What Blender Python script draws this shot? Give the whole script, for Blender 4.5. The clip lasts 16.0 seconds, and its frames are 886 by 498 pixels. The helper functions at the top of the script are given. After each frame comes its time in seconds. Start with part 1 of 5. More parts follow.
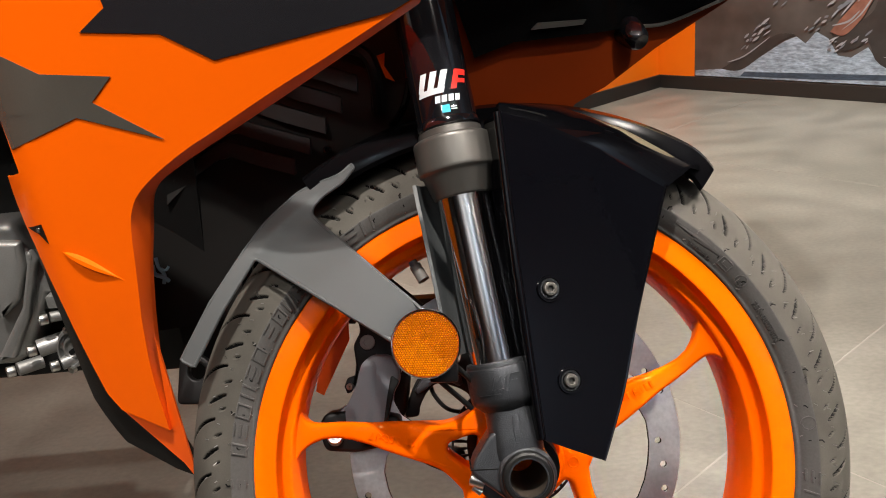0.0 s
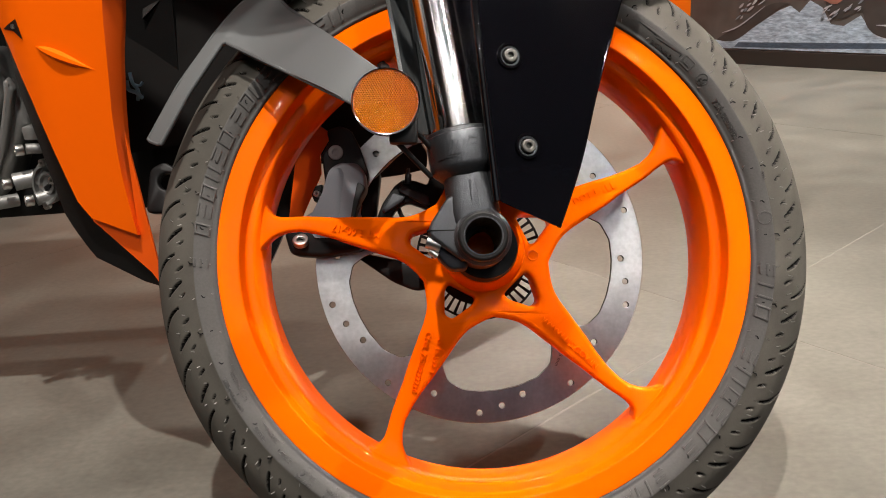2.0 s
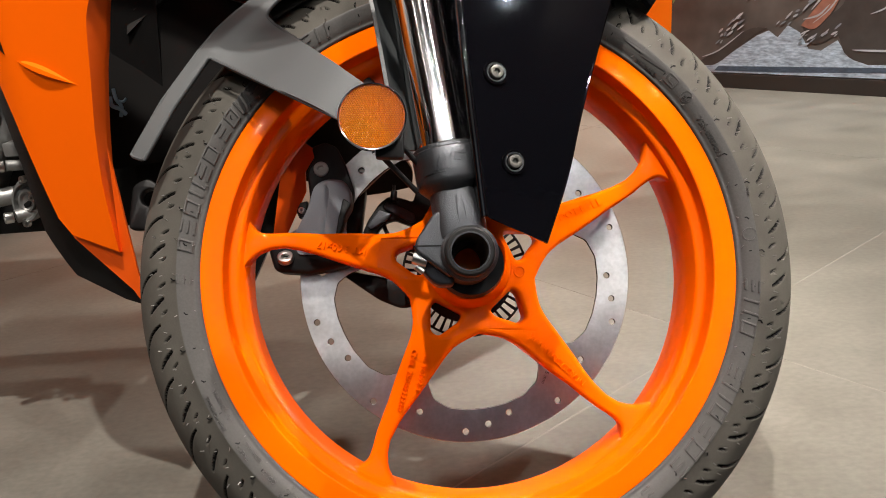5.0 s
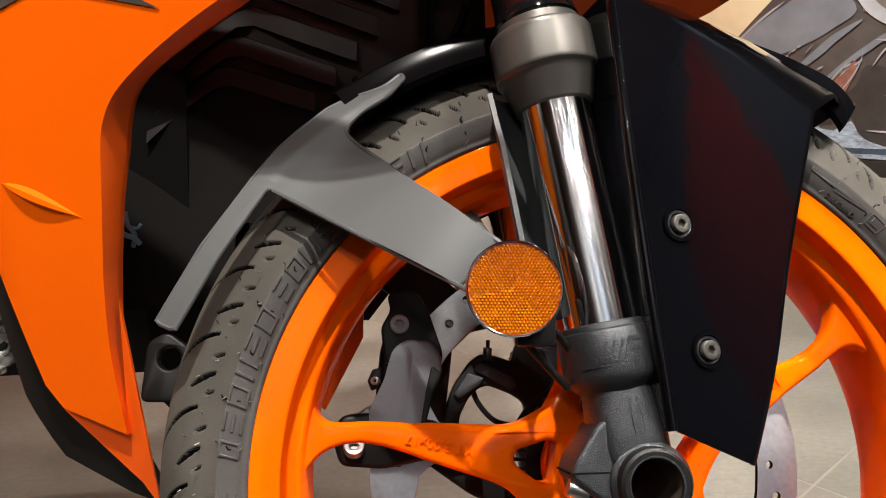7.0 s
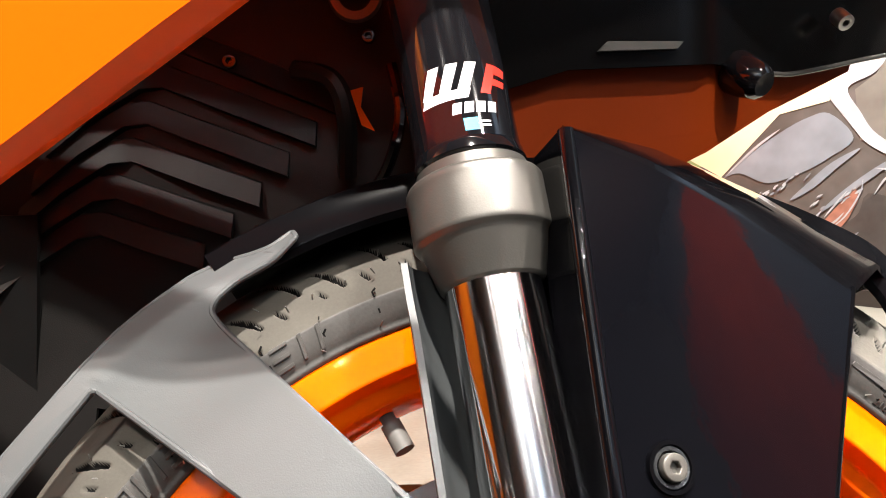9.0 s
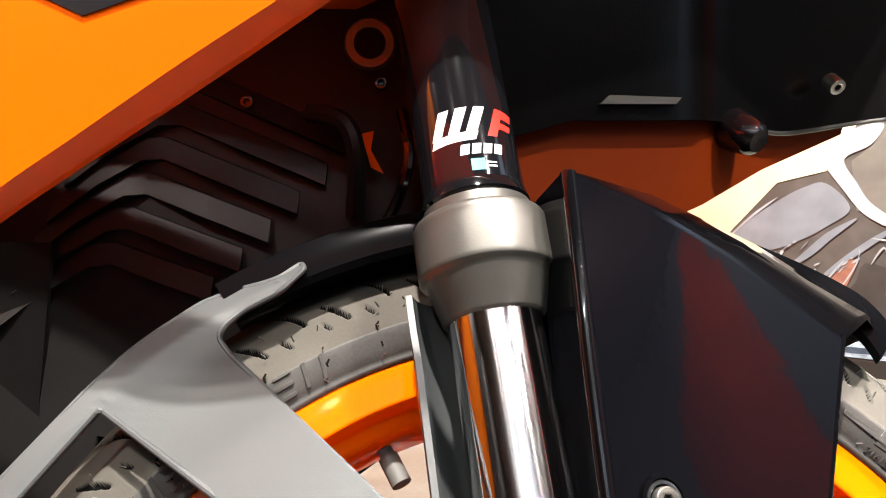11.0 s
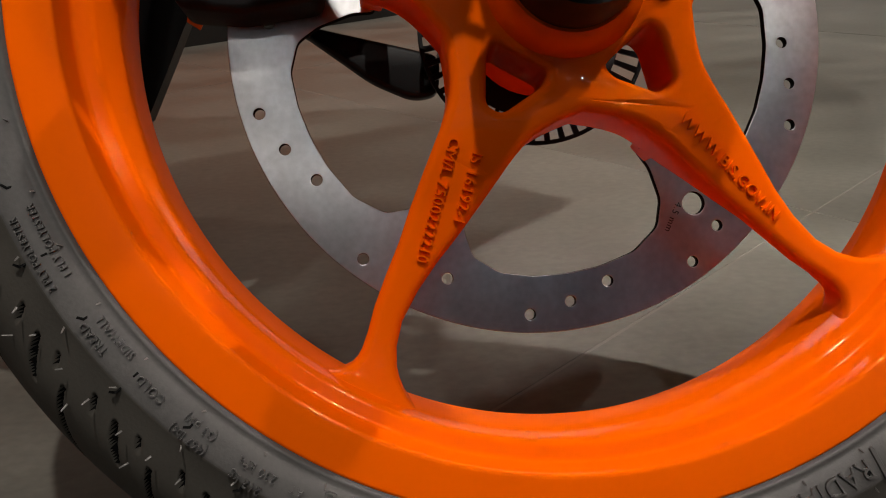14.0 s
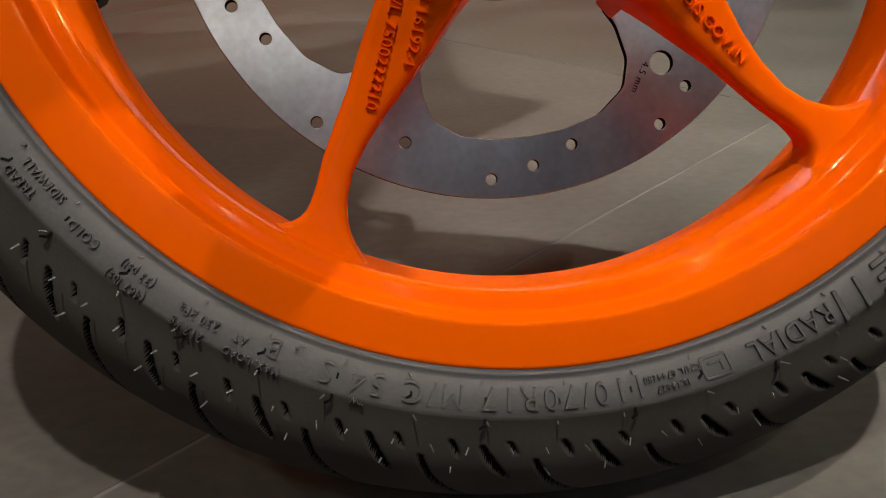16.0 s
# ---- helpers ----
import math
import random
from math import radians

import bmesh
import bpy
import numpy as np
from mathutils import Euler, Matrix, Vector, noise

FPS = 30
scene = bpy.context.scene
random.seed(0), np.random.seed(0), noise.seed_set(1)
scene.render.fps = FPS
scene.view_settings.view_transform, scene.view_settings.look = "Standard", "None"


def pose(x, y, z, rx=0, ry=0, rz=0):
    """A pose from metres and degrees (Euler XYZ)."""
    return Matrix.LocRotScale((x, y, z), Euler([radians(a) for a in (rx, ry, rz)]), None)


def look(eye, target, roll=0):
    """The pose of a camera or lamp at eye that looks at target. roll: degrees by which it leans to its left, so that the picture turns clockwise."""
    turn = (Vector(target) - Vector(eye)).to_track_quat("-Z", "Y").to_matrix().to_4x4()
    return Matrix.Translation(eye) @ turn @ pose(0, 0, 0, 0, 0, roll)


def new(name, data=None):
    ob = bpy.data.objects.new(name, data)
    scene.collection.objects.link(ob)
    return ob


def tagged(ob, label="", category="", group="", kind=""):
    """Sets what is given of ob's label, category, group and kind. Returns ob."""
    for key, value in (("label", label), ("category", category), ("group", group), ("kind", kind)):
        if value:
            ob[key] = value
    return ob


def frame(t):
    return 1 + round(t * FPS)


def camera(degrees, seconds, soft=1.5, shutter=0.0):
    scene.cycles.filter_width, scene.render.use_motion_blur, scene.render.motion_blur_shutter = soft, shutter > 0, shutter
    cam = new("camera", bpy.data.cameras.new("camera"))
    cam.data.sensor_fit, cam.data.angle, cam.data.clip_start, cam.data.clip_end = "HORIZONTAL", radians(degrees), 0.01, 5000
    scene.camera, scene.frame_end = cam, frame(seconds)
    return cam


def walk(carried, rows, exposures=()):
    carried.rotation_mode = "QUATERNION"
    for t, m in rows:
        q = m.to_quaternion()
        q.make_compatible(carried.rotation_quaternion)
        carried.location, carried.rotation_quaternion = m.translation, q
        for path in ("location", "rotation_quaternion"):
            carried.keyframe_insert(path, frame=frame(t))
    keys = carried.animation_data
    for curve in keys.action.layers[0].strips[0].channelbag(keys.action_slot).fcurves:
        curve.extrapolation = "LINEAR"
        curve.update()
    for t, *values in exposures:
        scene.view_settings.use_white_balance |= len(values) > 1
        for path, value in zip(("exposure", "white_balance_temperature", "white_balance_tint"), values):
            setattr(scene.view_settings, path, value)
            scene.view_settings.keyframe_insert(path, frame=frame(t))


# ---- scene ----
cam = camera(60.00, 16.0, soft=1.0)
PATH = [
    (0, (-0.0267, -0.5870, 0.7001), (-0.0611, 0.3461, 0.3423), -6.36),
    (0.5, (-0.0166, -0.6267, 0.6049), (-0.0521, 0.3175, 0.2775), -6.05),
    (1, (-0.0122, -0.6503, 0.5568), (-0.0433, 0.2945, 0.2306), -5.43),
    (1.5, (-0.0124, -0.6578, 0.5342), (-0.0460, 0.2821, 0.1943), -4.92),
    (2, (-0.0130, -0.6614, 0.5284), (-0.0435, 0.2737, 0.1754), -4.73),
    (2.5, (-0.0064, -0.6599, 0.5248), (-0.0325, 0.2734, 0.1667), -4.71),
    (3, (-0.0064, -0.6568, 0.5213), (-0.0292, 0.2762, 0.1621), -4.65),
    (5.3, (-0.0206, -0.6601, 0.5233), (-0.0197, 0.2892, 0.2089), -4.06),
    (5.5, (-0.0291, -0.6534, 0.5246), (-0.0189, 0.2993, 0.2208), -3.90),
    (6, (-0.0552, -0.6168, 0.5301), (-0.0353, 0.3451, 0.2572), -3.61),
    (6.5, (-0.1074, -0.5782, 0.5547), (-0.0841, 0.3857, 0.2896), -3.28),
    (7, (-0.1161, -0.4652, 0.5575), (-0.0836, 0.5009, 0.3013), -3.02),
    (7.5, (-0.0789, -0.3831, 0.4951), (-0.0302, 0.5872, 0.2577), -3.44),
    (8, (-0.0664, -0.3361, 0.4791), (-0.0323, 0.6300, 0.2231), -2.75),
    (8.5, (-0.0618, -0.3220, 0.5310), (-0.0286, 0.6606, 0.3481), -2.97),
    (9, (-0.0620, -0.3247, 0.5700), (-0.0231, 0.6686, 0.4612), -2.26),
    (9.2, (-0.0599, -0.3272, 0.5769), (-0.0185, 0.6705, 0.5059), -2.03),
    (11.3, (-0.0680, -0.3425, 0.5526), (-0.0255, 0.6569, 0.5192), -0.20),
    (11.5, (-0.0693, -0.3466, 0.5447), (-0.0302, 0.6513, 0.4928), -0.45),
    (12, (-0.0686, -0.3518, 0.4978), (-0.0308, 0.6409, 0.3831), -0.17),
    (12.5, (-0.0683, -0.3571, 0.4533), (-0.0258, 0.6240, 0.2645), -0.22),
    (13, (-0.0683, -0.3646, 0.4169), (-0.0078, 0.5979, 0.1524), -0.69),
    (13.5, (-0.0598, -0.3702, 0.3600), (-0.0185, 0.5654, 0.0092), -2.07),
    (14, (-0.0710, -0.3802, 0.3155), (-0.0332, 0.5333, -0.0896), -2.50),
    (14.5, (-0.0648, -0.3870, 0.2909), (-0.0278, 0.5126, -0.1442), -2.82),
    (15, (-0.0601, -0.3908, 0.2818), (-0.0241, 0.4991, -0.1729), -3.01),
    (15.5, (-0.0574, -0.3872, 0.2797), (-0.0158, 0.4968, -0.1858), -2.98),
    (16, (-0.0568, -0.3860, 0.2741), (-0.0118, 0.4926, -0.2013), -2.93),
]
walk(cam, [(t, look(eye, target, roll)) for t, eye, target, roll in PATH],
     [(0, 0.2), (1.0, 0.3), (1.5, 0.2), (3, 0.0), (6, 0.25), (7, 0.3), (7.5, 0.5), (8, 0.75), (8.5, 0.88), (9, 1.5), (11.5, 1.5), (12, 1.38), (12.5, 0.78), (13.2, 0.0), (14, -1.25), (16, -1.2)])
# ---- light ----
world = bpy.data.worlds.new("showroom_air")
scene.world = world
world.use_nodes = True
world.node_tree.nodes["Background"].inputs[0].default_value = (1.0, 0.93, 0.85, 1)
world.node_tree.nodes["Background"].inputs[1].default_value = 0.0015

# unseen ceiling lamps: a spot over the wheel from the side, a row in front of the motorcycle; fairing, floor, stronger
# mural, wall and ceiling ones are added fill
WARM, COOL = (1.0, 0.925, 0.85), (0.82, 0.92, 1.0)
LAMPS = [((-1.15, -1.60, 2.88), (-0.58, 0.1, 0.6), 1.0, 0.07, 28, WARM), ((1.25, -1.35, 2.88), (0.1, 0.2, 0.45), 2.2, 0.07, 42, WARM),
         # added to brighten the floor and the mural behind the motorcycle
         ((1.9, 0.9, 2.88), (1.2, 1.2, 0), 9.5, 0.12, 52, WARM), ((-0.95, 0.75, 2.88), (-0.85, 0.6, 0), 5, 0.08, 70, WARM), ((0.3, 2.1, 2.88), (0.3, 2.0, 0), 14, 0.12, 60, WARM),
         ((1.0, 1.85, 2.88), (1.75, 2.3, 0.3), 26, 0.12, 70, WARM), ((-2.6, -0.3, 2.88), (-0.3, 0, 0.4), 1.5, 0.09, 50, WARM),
         *[((x, y, 2.88), (0, 0, 0.4), 0.20, 0.018, 50, COOL if k % 3 == 1 else WARM) for k, (x, y) in enumerate(
             ((-0.75, -2.8), (-0.30, -2.88), (0.25, -2.89), (0.70, -2.80), (1.13, -2.67), (1.54, -2.46), (1.94, -2.15), (2.28, -1.78)))],
         ((1.45, 0.02, 2.88), (0.10, 0.28, 0), 6.6, 0.06, 31, WARM), ((0.70, 1.62, 2.88), (0.02, 0.48, 0), 3.2, 0.10, 34, WARM),
         # wide low disc, added in place of a bright wall on the left
         ((-2.7, -0.6, 2.0), (0, 0, 0.4), 0.5, 0.8, 170, WARM),
         # washers added to brighten what the chrome, disc and deflector reflect
         ((-2.3, -0.4, 2.88), (-3.2, -0.3, 1.2), 12, 0.12, 120, WARM),
         ((3.9, -3.2, 4.4), (5.6, -2.9, 2.4), 36, 0.2, 150, WARM), ((3.0, -0.9, 4.4), (4.4, -0.9, 2.2), 48, 0.2, 140, COOL),
         ((-1.4, -4.9, 3.4), (-1.4, -6.0, 4.6), 30, 0.2, 160, WARM), ((0.9, -4.9, 3.4), (0.9, -6.0, 4.6), 28, 0.2, 160, COOL),
         ((3.7, -4.9, 2.88), (3.9, -6, 2.3), 16, 0.2, 140, (0.70, 0.84, 1.0))]


def lamp(place, target, watts, size, spread, colour):
    data = bpy.data.lights.new("spot_or_fill_lamp", "AREA")
    data.shape, data.size, data.energy, data.color, data.spread = "DISK", size, watts, colour, radians(spread)
    ob = new("spot_or_fill_lamp", data)
    ob.matrix_world = look(place, target)
    return ob


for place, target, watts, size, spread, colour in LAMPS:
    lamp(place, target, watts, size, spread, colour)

# the display spot over the wheel: a narrow beam that falls behind the front floor
key = bpy.data.lights.new("display_spot", "SPOT")
key.energy, key.color, key.shadow_soft_size, key.spot_size, key.spot_blend = 400, WARM, 0.03, radians(38.5), 0.16
new("display_spot", key).matrix_world = look((-0.06, -0.78, 2.88), (-0.10, 0.87, 0.0))


# ---- materials ----
def material(name, colour, rough=0.5, metal=0.0, grain=0.0, scale=200.0, bump=0.0, stain=0.0, stain_scale=8.0, coat=0.0, rough_var=0.0,
             stretch=(1, 1, 1), spec=0.5, world_place=False):
    m = bpy.data.materials.new(name)
    m.use_nodes = True
    nt = m.node_tree
    b = nt.nodes["Principled BSDF"]
    b.inputs["Roughness"].default_value, b.inputs["Metallic"].default_value = rough, metal
    b.inputs["Coat Weight"].default_value, b.inputs["Specular IOR Level"].default_value = coat, spec
    b.inputs["Coat Roughness"].default_value = 0.04
    co = nt.nodes.new("ShaderNodeTexCoord")
    mp = nt.nodes.new("ShaderNodeMapping")
    mp.inputs["Scale"].default_value = stretch
    nt.links.new(nt.nodes.new("ShaderNodeNewGeometry").outputs["Position"] if world_place else co.outputs["Object"], mp.inputs[0])

    def noise_node(s, detail):
        n = nt.nodes.new("ShaderNodeTexNoise")
        n.inputs["Scale"].default_value, n.inputs["Detail"].default_value = s, detail
        nt.links.new(mp.outputs[0], n.inputs["Vector"])
        return n

    fine, wide = noise_node(scale, 4), noise_node(stain_scale, 3)

    def shade(value, amount):
        return tuple(max(0.0, c * (1 + amount * value)) for c in colour)

    r1 = nt.nodes.new("ShaderNodeMix")
    r1.data_type = "RGBA"
    r1.inputs[6].default_value, r1.inputs[7].default_value = (*shade(-1, grain), 1), (*shade(1, grain), 1)
    nt.links.new(fine.outputs[0], r1.inputs[0])
    r2 = nt.nodes.new("ShaderNodeMix")
    r2.data_type, r2.blend_type = "RGBA", "MULTIPLY"
    r2.inputs[0].default_value = 1.0
    ramp = nt.nodes.new("ShaderNodeMapRange")
    ramp.inputs[1].default_value, ramp.inputs[2].default_value = 0.3, 0.7
    ramp.inputs[3].default_value, ramp.inputs[4].default_value = 1 - stain, 1.0
    nt.links.new(wide.outputs[0], ramp.inputs[0])
    nt.links.new(r1.outputs[2], r2.inputs[6])
    nt.links.new(ramp.outputs[0], r2.inputs[7])
    nt.links.new(r2.outputs[2], b.inputs["Base Color"])
    if rough_var:
        rr = nt.nodes.new("ShaderNodeMapRange")
        rr.inputs[3].default_value, rr.inputs[4].default_value = max(0.02, rough - rough_var), rough + rough_var
        nt.links.new(wide.outputs[0], rr.inputs[0])
        nt.links.new(rr.outputs[0], b.inputs["Roughness"])
    if bump:
        bp = nt.nodes.new("ShaderNodeBump")
        bp.inputs["Strength"].default_value, bp.inputs["Distance"].default_value = bump, 0.0006
        nt.links.new(fine.outputs[0], bp.inputs["Height"])
        nt.links.new(bp.outputs[0], b.inputs["Normal"])
    return m


ORANGE = (0.88, 0.116, 0.0004)
M_RIM = material("rim_paint", ORANGE, 0.34, grain=0.02, scale=300, bump=0.05, stain=0.04, stain_scale=12, coat=0.32, spec=0.0)
M_RIM.node_tree.nodes["Principled BSDF"].inputs["Coat Roughness"].default_value = 0.035
M_FAIRING = material("fairing_paint", (0.88, 0.120, 0.001), 0.42, grain=0.01, scale=900, stain=0.02, coat=0.15, spec=0.06)
M_FAIRING_MATT = material("fairing_plastic", (0.86, 0.100, 0.001), 0.45, grain=0.02, scale=900, stain=0.04)
M_NOSE_UNDER = material("nose_underside", (0.0025, 0.0024, 0.0024), 0.22, grain=0.2, scale=700, stain=0.2, stain_scale=10, spec=0.16)
# orange plastic with the nose's shade put into a darker colour
M_NOSE = material("shaded_inner_plastic", (0.17, 0.022, 0.002), 0.4, grain=0.03, scale=900, stain=0.15, stain_scale=10, spec=0.1)
M_TYRE = material("tyre_rubber", (0.060, 0.0575, 0.054), 0.50, spec=0.35, grain=0.25, scale=500, bump=0.2, stain=0.25, stain_scale=14, rough_var=0.1)
M_TYRE_TREAD = material("tyre_tread_rubber", (0.074, 0.069, 0.059), 0.8, spec=0.15, grain=0.12, scale=700, bump=0.15, stain=0.3, stain_scale=22)
# tyre rubber paled to stand for light caught by the whiskers
M_SPEW = material("lit_moulding_rubber", (0.12, 0.116, 0.108), 0.6)
M_VALVE = material("valve_rubber", (0.10, 0.097, 0.09), 0.6, grain=0.1, scale=800, bump=0.1)
# near-black: shade put into the tread cuts; also vent lines, slot, disc edges
M_DARK_CUT = material("dark_cut", (0.006, 0.006, 0.006), 0.9, spec=0.05)
M_CHROME = material("fork_chrome", (0.72, 0.72, 0.73), 0.07, 1.0, grain=0.02, scale=300, rough_var=0.03)
M_CAST = material("cast_metal", (0.060, 0.064, 0.070), 0.33, 0.80, grain=0.5, scale=1500, bump=0.55, stain=0.2, stain_scale=60)
M_CALIPER = material("caliper_casting", (0.150, 0.160, 0.178), 0.42, 0.25, grain=0.15, scale=1200, bump=0.3, stain=0.1, stain_scale=30)
M_SEAL = material("fork_seal_grey", (0.115, 0.110, 0.100), 0.38, 0.6, grain=0.06, scale=1200, bump=0.1, stain=0.1, stain_scale=30)
M_GREY = material("grey_plastic", (0.052, 0.057, 0.059), 0.5, grain=0.06, scale=1500, bump=0.12, stain=0.06, stain_scale=20)
M_GLOSS = material("gloss_black", (0.0015, 0.0015, 0.002), 0.04, grain=0.05, scale=600, stain=0.1, rough_var=0.015, spec=0.6)
M_GUARD = material("satin_black_guard", (0.0025, 0.0025, 0.003), 0.14, grain=0.1, scale=900, stain=0.1, spec=0.04)
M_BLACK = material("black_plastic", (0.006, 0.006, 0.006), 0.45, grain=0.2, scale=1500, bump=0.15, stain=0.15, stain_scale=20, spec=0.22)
M_WAVY = material("moulded_gloss_black", (0.0015, 0.0016, 0.0024), 0.045, scale=26, bump=0.35, rough_var=0.02, spec=0.48)
M_LOUVRE = material("matt_black_plastic", (0.0075, 0.007, 0.0066), 0.5, grain=0.2, scale=1500, bump=0.2, spec=0.25)
M_TUBE = material("black_anodised", (0.004, 0.004, 0.005), 0.07, 0.0, grain=0.05, scale=600, coat=0.3)
M_DISC = material("brushed_steel", (0.70, 0.71, 0.72), 0.30, 1.0, grain=0.2, scale=260, stain=0.35, stain_scale=22)
M_CHROME_TUBE = material("ground_chrome", (0.76, 0.76, 0.76), 0.095, 1.0, grain=0.02, scale=300)


def ring_brushed(m, turn):
    """Fine turning marks round the axle, with gloss drawn across them."""
    nt = m.node_tree
    b = nt.nodes["Principled BSDF"]
    co = nt.nodes.new("ShaderNodeTexCoord")
    sep = nt.nodes.new("ShaderNodeSeparateXYZ")
    nt.links.new(co.outputs["Object"], sep.inputs[0])
    flat = nt.nodes.new("ShaderNodeCombineXYZ")
    nt.links.new(sep.outputs[0], flat.inputs[0])
    nt.links.new(sep.outputs[2], flat.inputs[1])
    ln = nt.nodes.new("ShaderNodeVectorMath")
    ln.operation = "LENGTH"
    nt.links.new(flat.outputs[0], ln.inputs[0])
    n = nt.nodes.new("ShaderNodeTexNoise")
    n.noise_dimensions = "1D"
    n.inputs["Scale"].default_value, n.inputs["Detail"].default_value = 1500, 3
    nt.links.new(ln.outputs["Value"], n.inputs["W"])
    bp = nt.nodes.new("ShaderNodeBump")
    bp.inputs["Strength"].default_value, bp.inputs["Distance"].default_value = turn, 0.0002
    nt.links.new(n.outputs[0], bp.inputs["Height"])
    nt.links.new(bp.outputs[0], b.inputs["Normal"])


def drawn(m, axis, amount, rotation):
    """Gloss stretched along one way, as on a ground tube."""
    nt = m.node_tree
    b = nt.nodes["Principled BSDF"]
    tg = nt.nodes.new("ShaderNodeTangent")
    tg.direction_type, tg.axis = "RADIAL", axis
    nt.links.new(tg.outputs[0], b.inputs["Tangent"])
    b.inputs["Anisotropic"].default_value, b.inputs["Anisotropic Rotation"].default_value = amount, rotation


ring_brushed(M_DISC, 0.16)
drawn(M_DISC, "Y", 0.80, 0.0)
drawn(M_CHROME_TUBE, "Z", 1.0, 0.25)
M_STEEL = material("bright_steel", (0.62, 0.61, 0.58), 0.28, 1.0, grain=0.08, scale=400, stain=0.1, stain_scale=40)
M_AMBER = material("amber_lens", (0.52, 0.150, 0.001), 0.10, grain=0.3, scale=260, coat=0.7)
M_AMBER_DEEP = material("deep_amber", (0.36, 0.060, 0.001), 0.2, grain=0.1, scale=300)
# brown put in for what the bore's lit metal reflects
M_BORE = material("brown_bore", (0.095, 0.076, 0.060), 0.45, 0.4, grain=0.15, scale=400, stain=0.3, stain_scale=40)
M_PLATE = material("bare_sheet_steel", (0.64, 0.61, 0.54), 0.42, 0.35, grain=0.1, scale=500, stain=0.2, stain_scale=40)
M_ALLOY = material("engine_alloy", (0.30, 0.30, 0.29), 0.45, 0.7, grain=0.12, scale=600, bump=0.25, stain=0.25, stain_scale=18)
M_PALE_BLUE = material("pale_blue_plastic", (0.20, 0.32, 0.40), 0.45)
M_WHITE = material("white_print", (0.56, 0.58, 0.60), 0.35)
M_RED = material("red_print", (0.72, 0.03, 0.02), 0.35)
M_BLUE = material("blue_print", (0.03, 0.42, 0.62), 0.35)
M_DECAL = material("grey_decal", (0.075, 0.072, 0.062), 0.25, grain=0.1, scale=700, stain=0.2, stain_scale=10, coat=0.3)
M_DECAL_DARK = material("dark_decal", (0.016, 0.016, 0.019), 0.22, grain=0.1, scale=700, stain=0.1, coat=0.4)


# ---- geometry helpers ----
def finish(name, mesh, mat, parent, label="", smooth=True):
    mesh.materials.append(mat)
    if smooth:
        for p in mesh.polygons:
            p.use_smooth = abs(p.normal.y) < 0.9995
        mesh.set_sharp_from_angle(angle=radians(32))
    ob = new(name, mesh)
    ob.parent = parent
    if label:
        tagged(ob, label)
    return ob


def part(name, bm, mat, parent, label="", smooth=True):
    bmesh.ops.recalc_face_normals(bm, faces=bm.faces)
    mesh = bpy.data.meshes.new(name)
    bm.to_mesh(mesh)
    bm.free()
    return finish(name, mesh, mat, parent, label, smooth)


def moved(bm, m):
    bmesh.ops.transform(bm, matrix=m, verts=bm.verts)
    return bm


def merged(*bms):
    out = bmesh.new()
    for bm in bms:
        mesh = bpy.data.meshes.new("tmp")
        bm.to_mesh(mesh)
        bm.free()
        out.from_mesh(mesh)
        bpy.data.meshes.remove(mesh)
    return out


def revolve(profile, segs=96, start=0.0, end=360.0, closed=True):
    """Profile of (along y, radius) turned about the y axis; a closed profile gives a ring."""
    bm = bmesh.new()
    full = abs(end - start) >= 359.9
    n = segs if full else segs + 1
    rings = []
    for i in range(n):
        a = radians(start + (end - start) * i / segs)
        rings.append([bm.verts.new((r * math.cos(a), y, r * math.sin(a))) for y, r in profile])
    m = len(profile)
    for i in range(segs):
        p, q = rings[i], rings[(i + 1) % n]
        for j in range(m if closed else m - 1):
            k = (j + 1) % m
            bm.faces.new((p[j], p[k], q[k], q[j]))
    if not full and closed:
        bm.faces.new(rings[0])
        bm.faces.new(rings[-1][::-1])
    return bm


def loft(sections, cap=True):
    bm = bmesh.new()
    rings = [[bm.verts.new(p) for p in s] for s in sections]
    n = len(rings[0])
    for a, b in zip(rings, rings[1:]):
        for j in range(n):
            bm.faces.new((a[j], a[(j + 1) % n], b[(j + 1) % n], b[j]))
    if cap:
        bm.faces.new(rings[0])
        bm.faces.new(rings[-1][::-1])
    return bm


def outline_mesh(outlines, depth, bevel, segments=2):
    data = bpy.data.curves.new("tmp", "CURVE")
    data.dimensions, data.fill_mode = "2D", "BOTH"
    data.extrude, data.bevel_depth, data.bevel_resolution = max(0.0, depth / 2 - bevel), bevel, segments
    if bevel:
        data.offset = -bevel
    for pts in outlines:
        sp = data.splines.new("POLY")
        sp.points.add(len(pts) - 1)
        sp.use_cyclic_u = True
        for p, q in zip(sp.points, pts):
            p.co = (q[0], q[1], 0, 1)
    ob = new("tmp", data)
    dg = bpy.context.evaluated_depsgraph_get()
    mesh = bpy.data.meshes.new_from_object(ob.evaluated_get(dg))
    bpy.data.objects.remove(ob)
    bpy.data.curves.remove(data)
    bm = bmesh.new()
    bm.from_mesh(mesh)
    bpy.data.meshes.remove(mesh)
    bmesh.ops.remove_doubles(bm, verts=bm.verts, dist=1e-6)
    return bm


def plate(outline, holes=(), y=0.0, depth=0.004, bevel=0.0008, segments=2):
    """A flat piece in the x, z plane, its middle at y."""
    bm = outline_mesh([outline, *holes], depth, bevel, segments)
    return moved(bm, pose(0, y, 0, 90))


def circle(x, z, r, n=24):
    return [(x + r * math.cos(2 * math.pi * i / n), z + r * math.sin(2 * math.pi * i / n)) for i in range(n)]


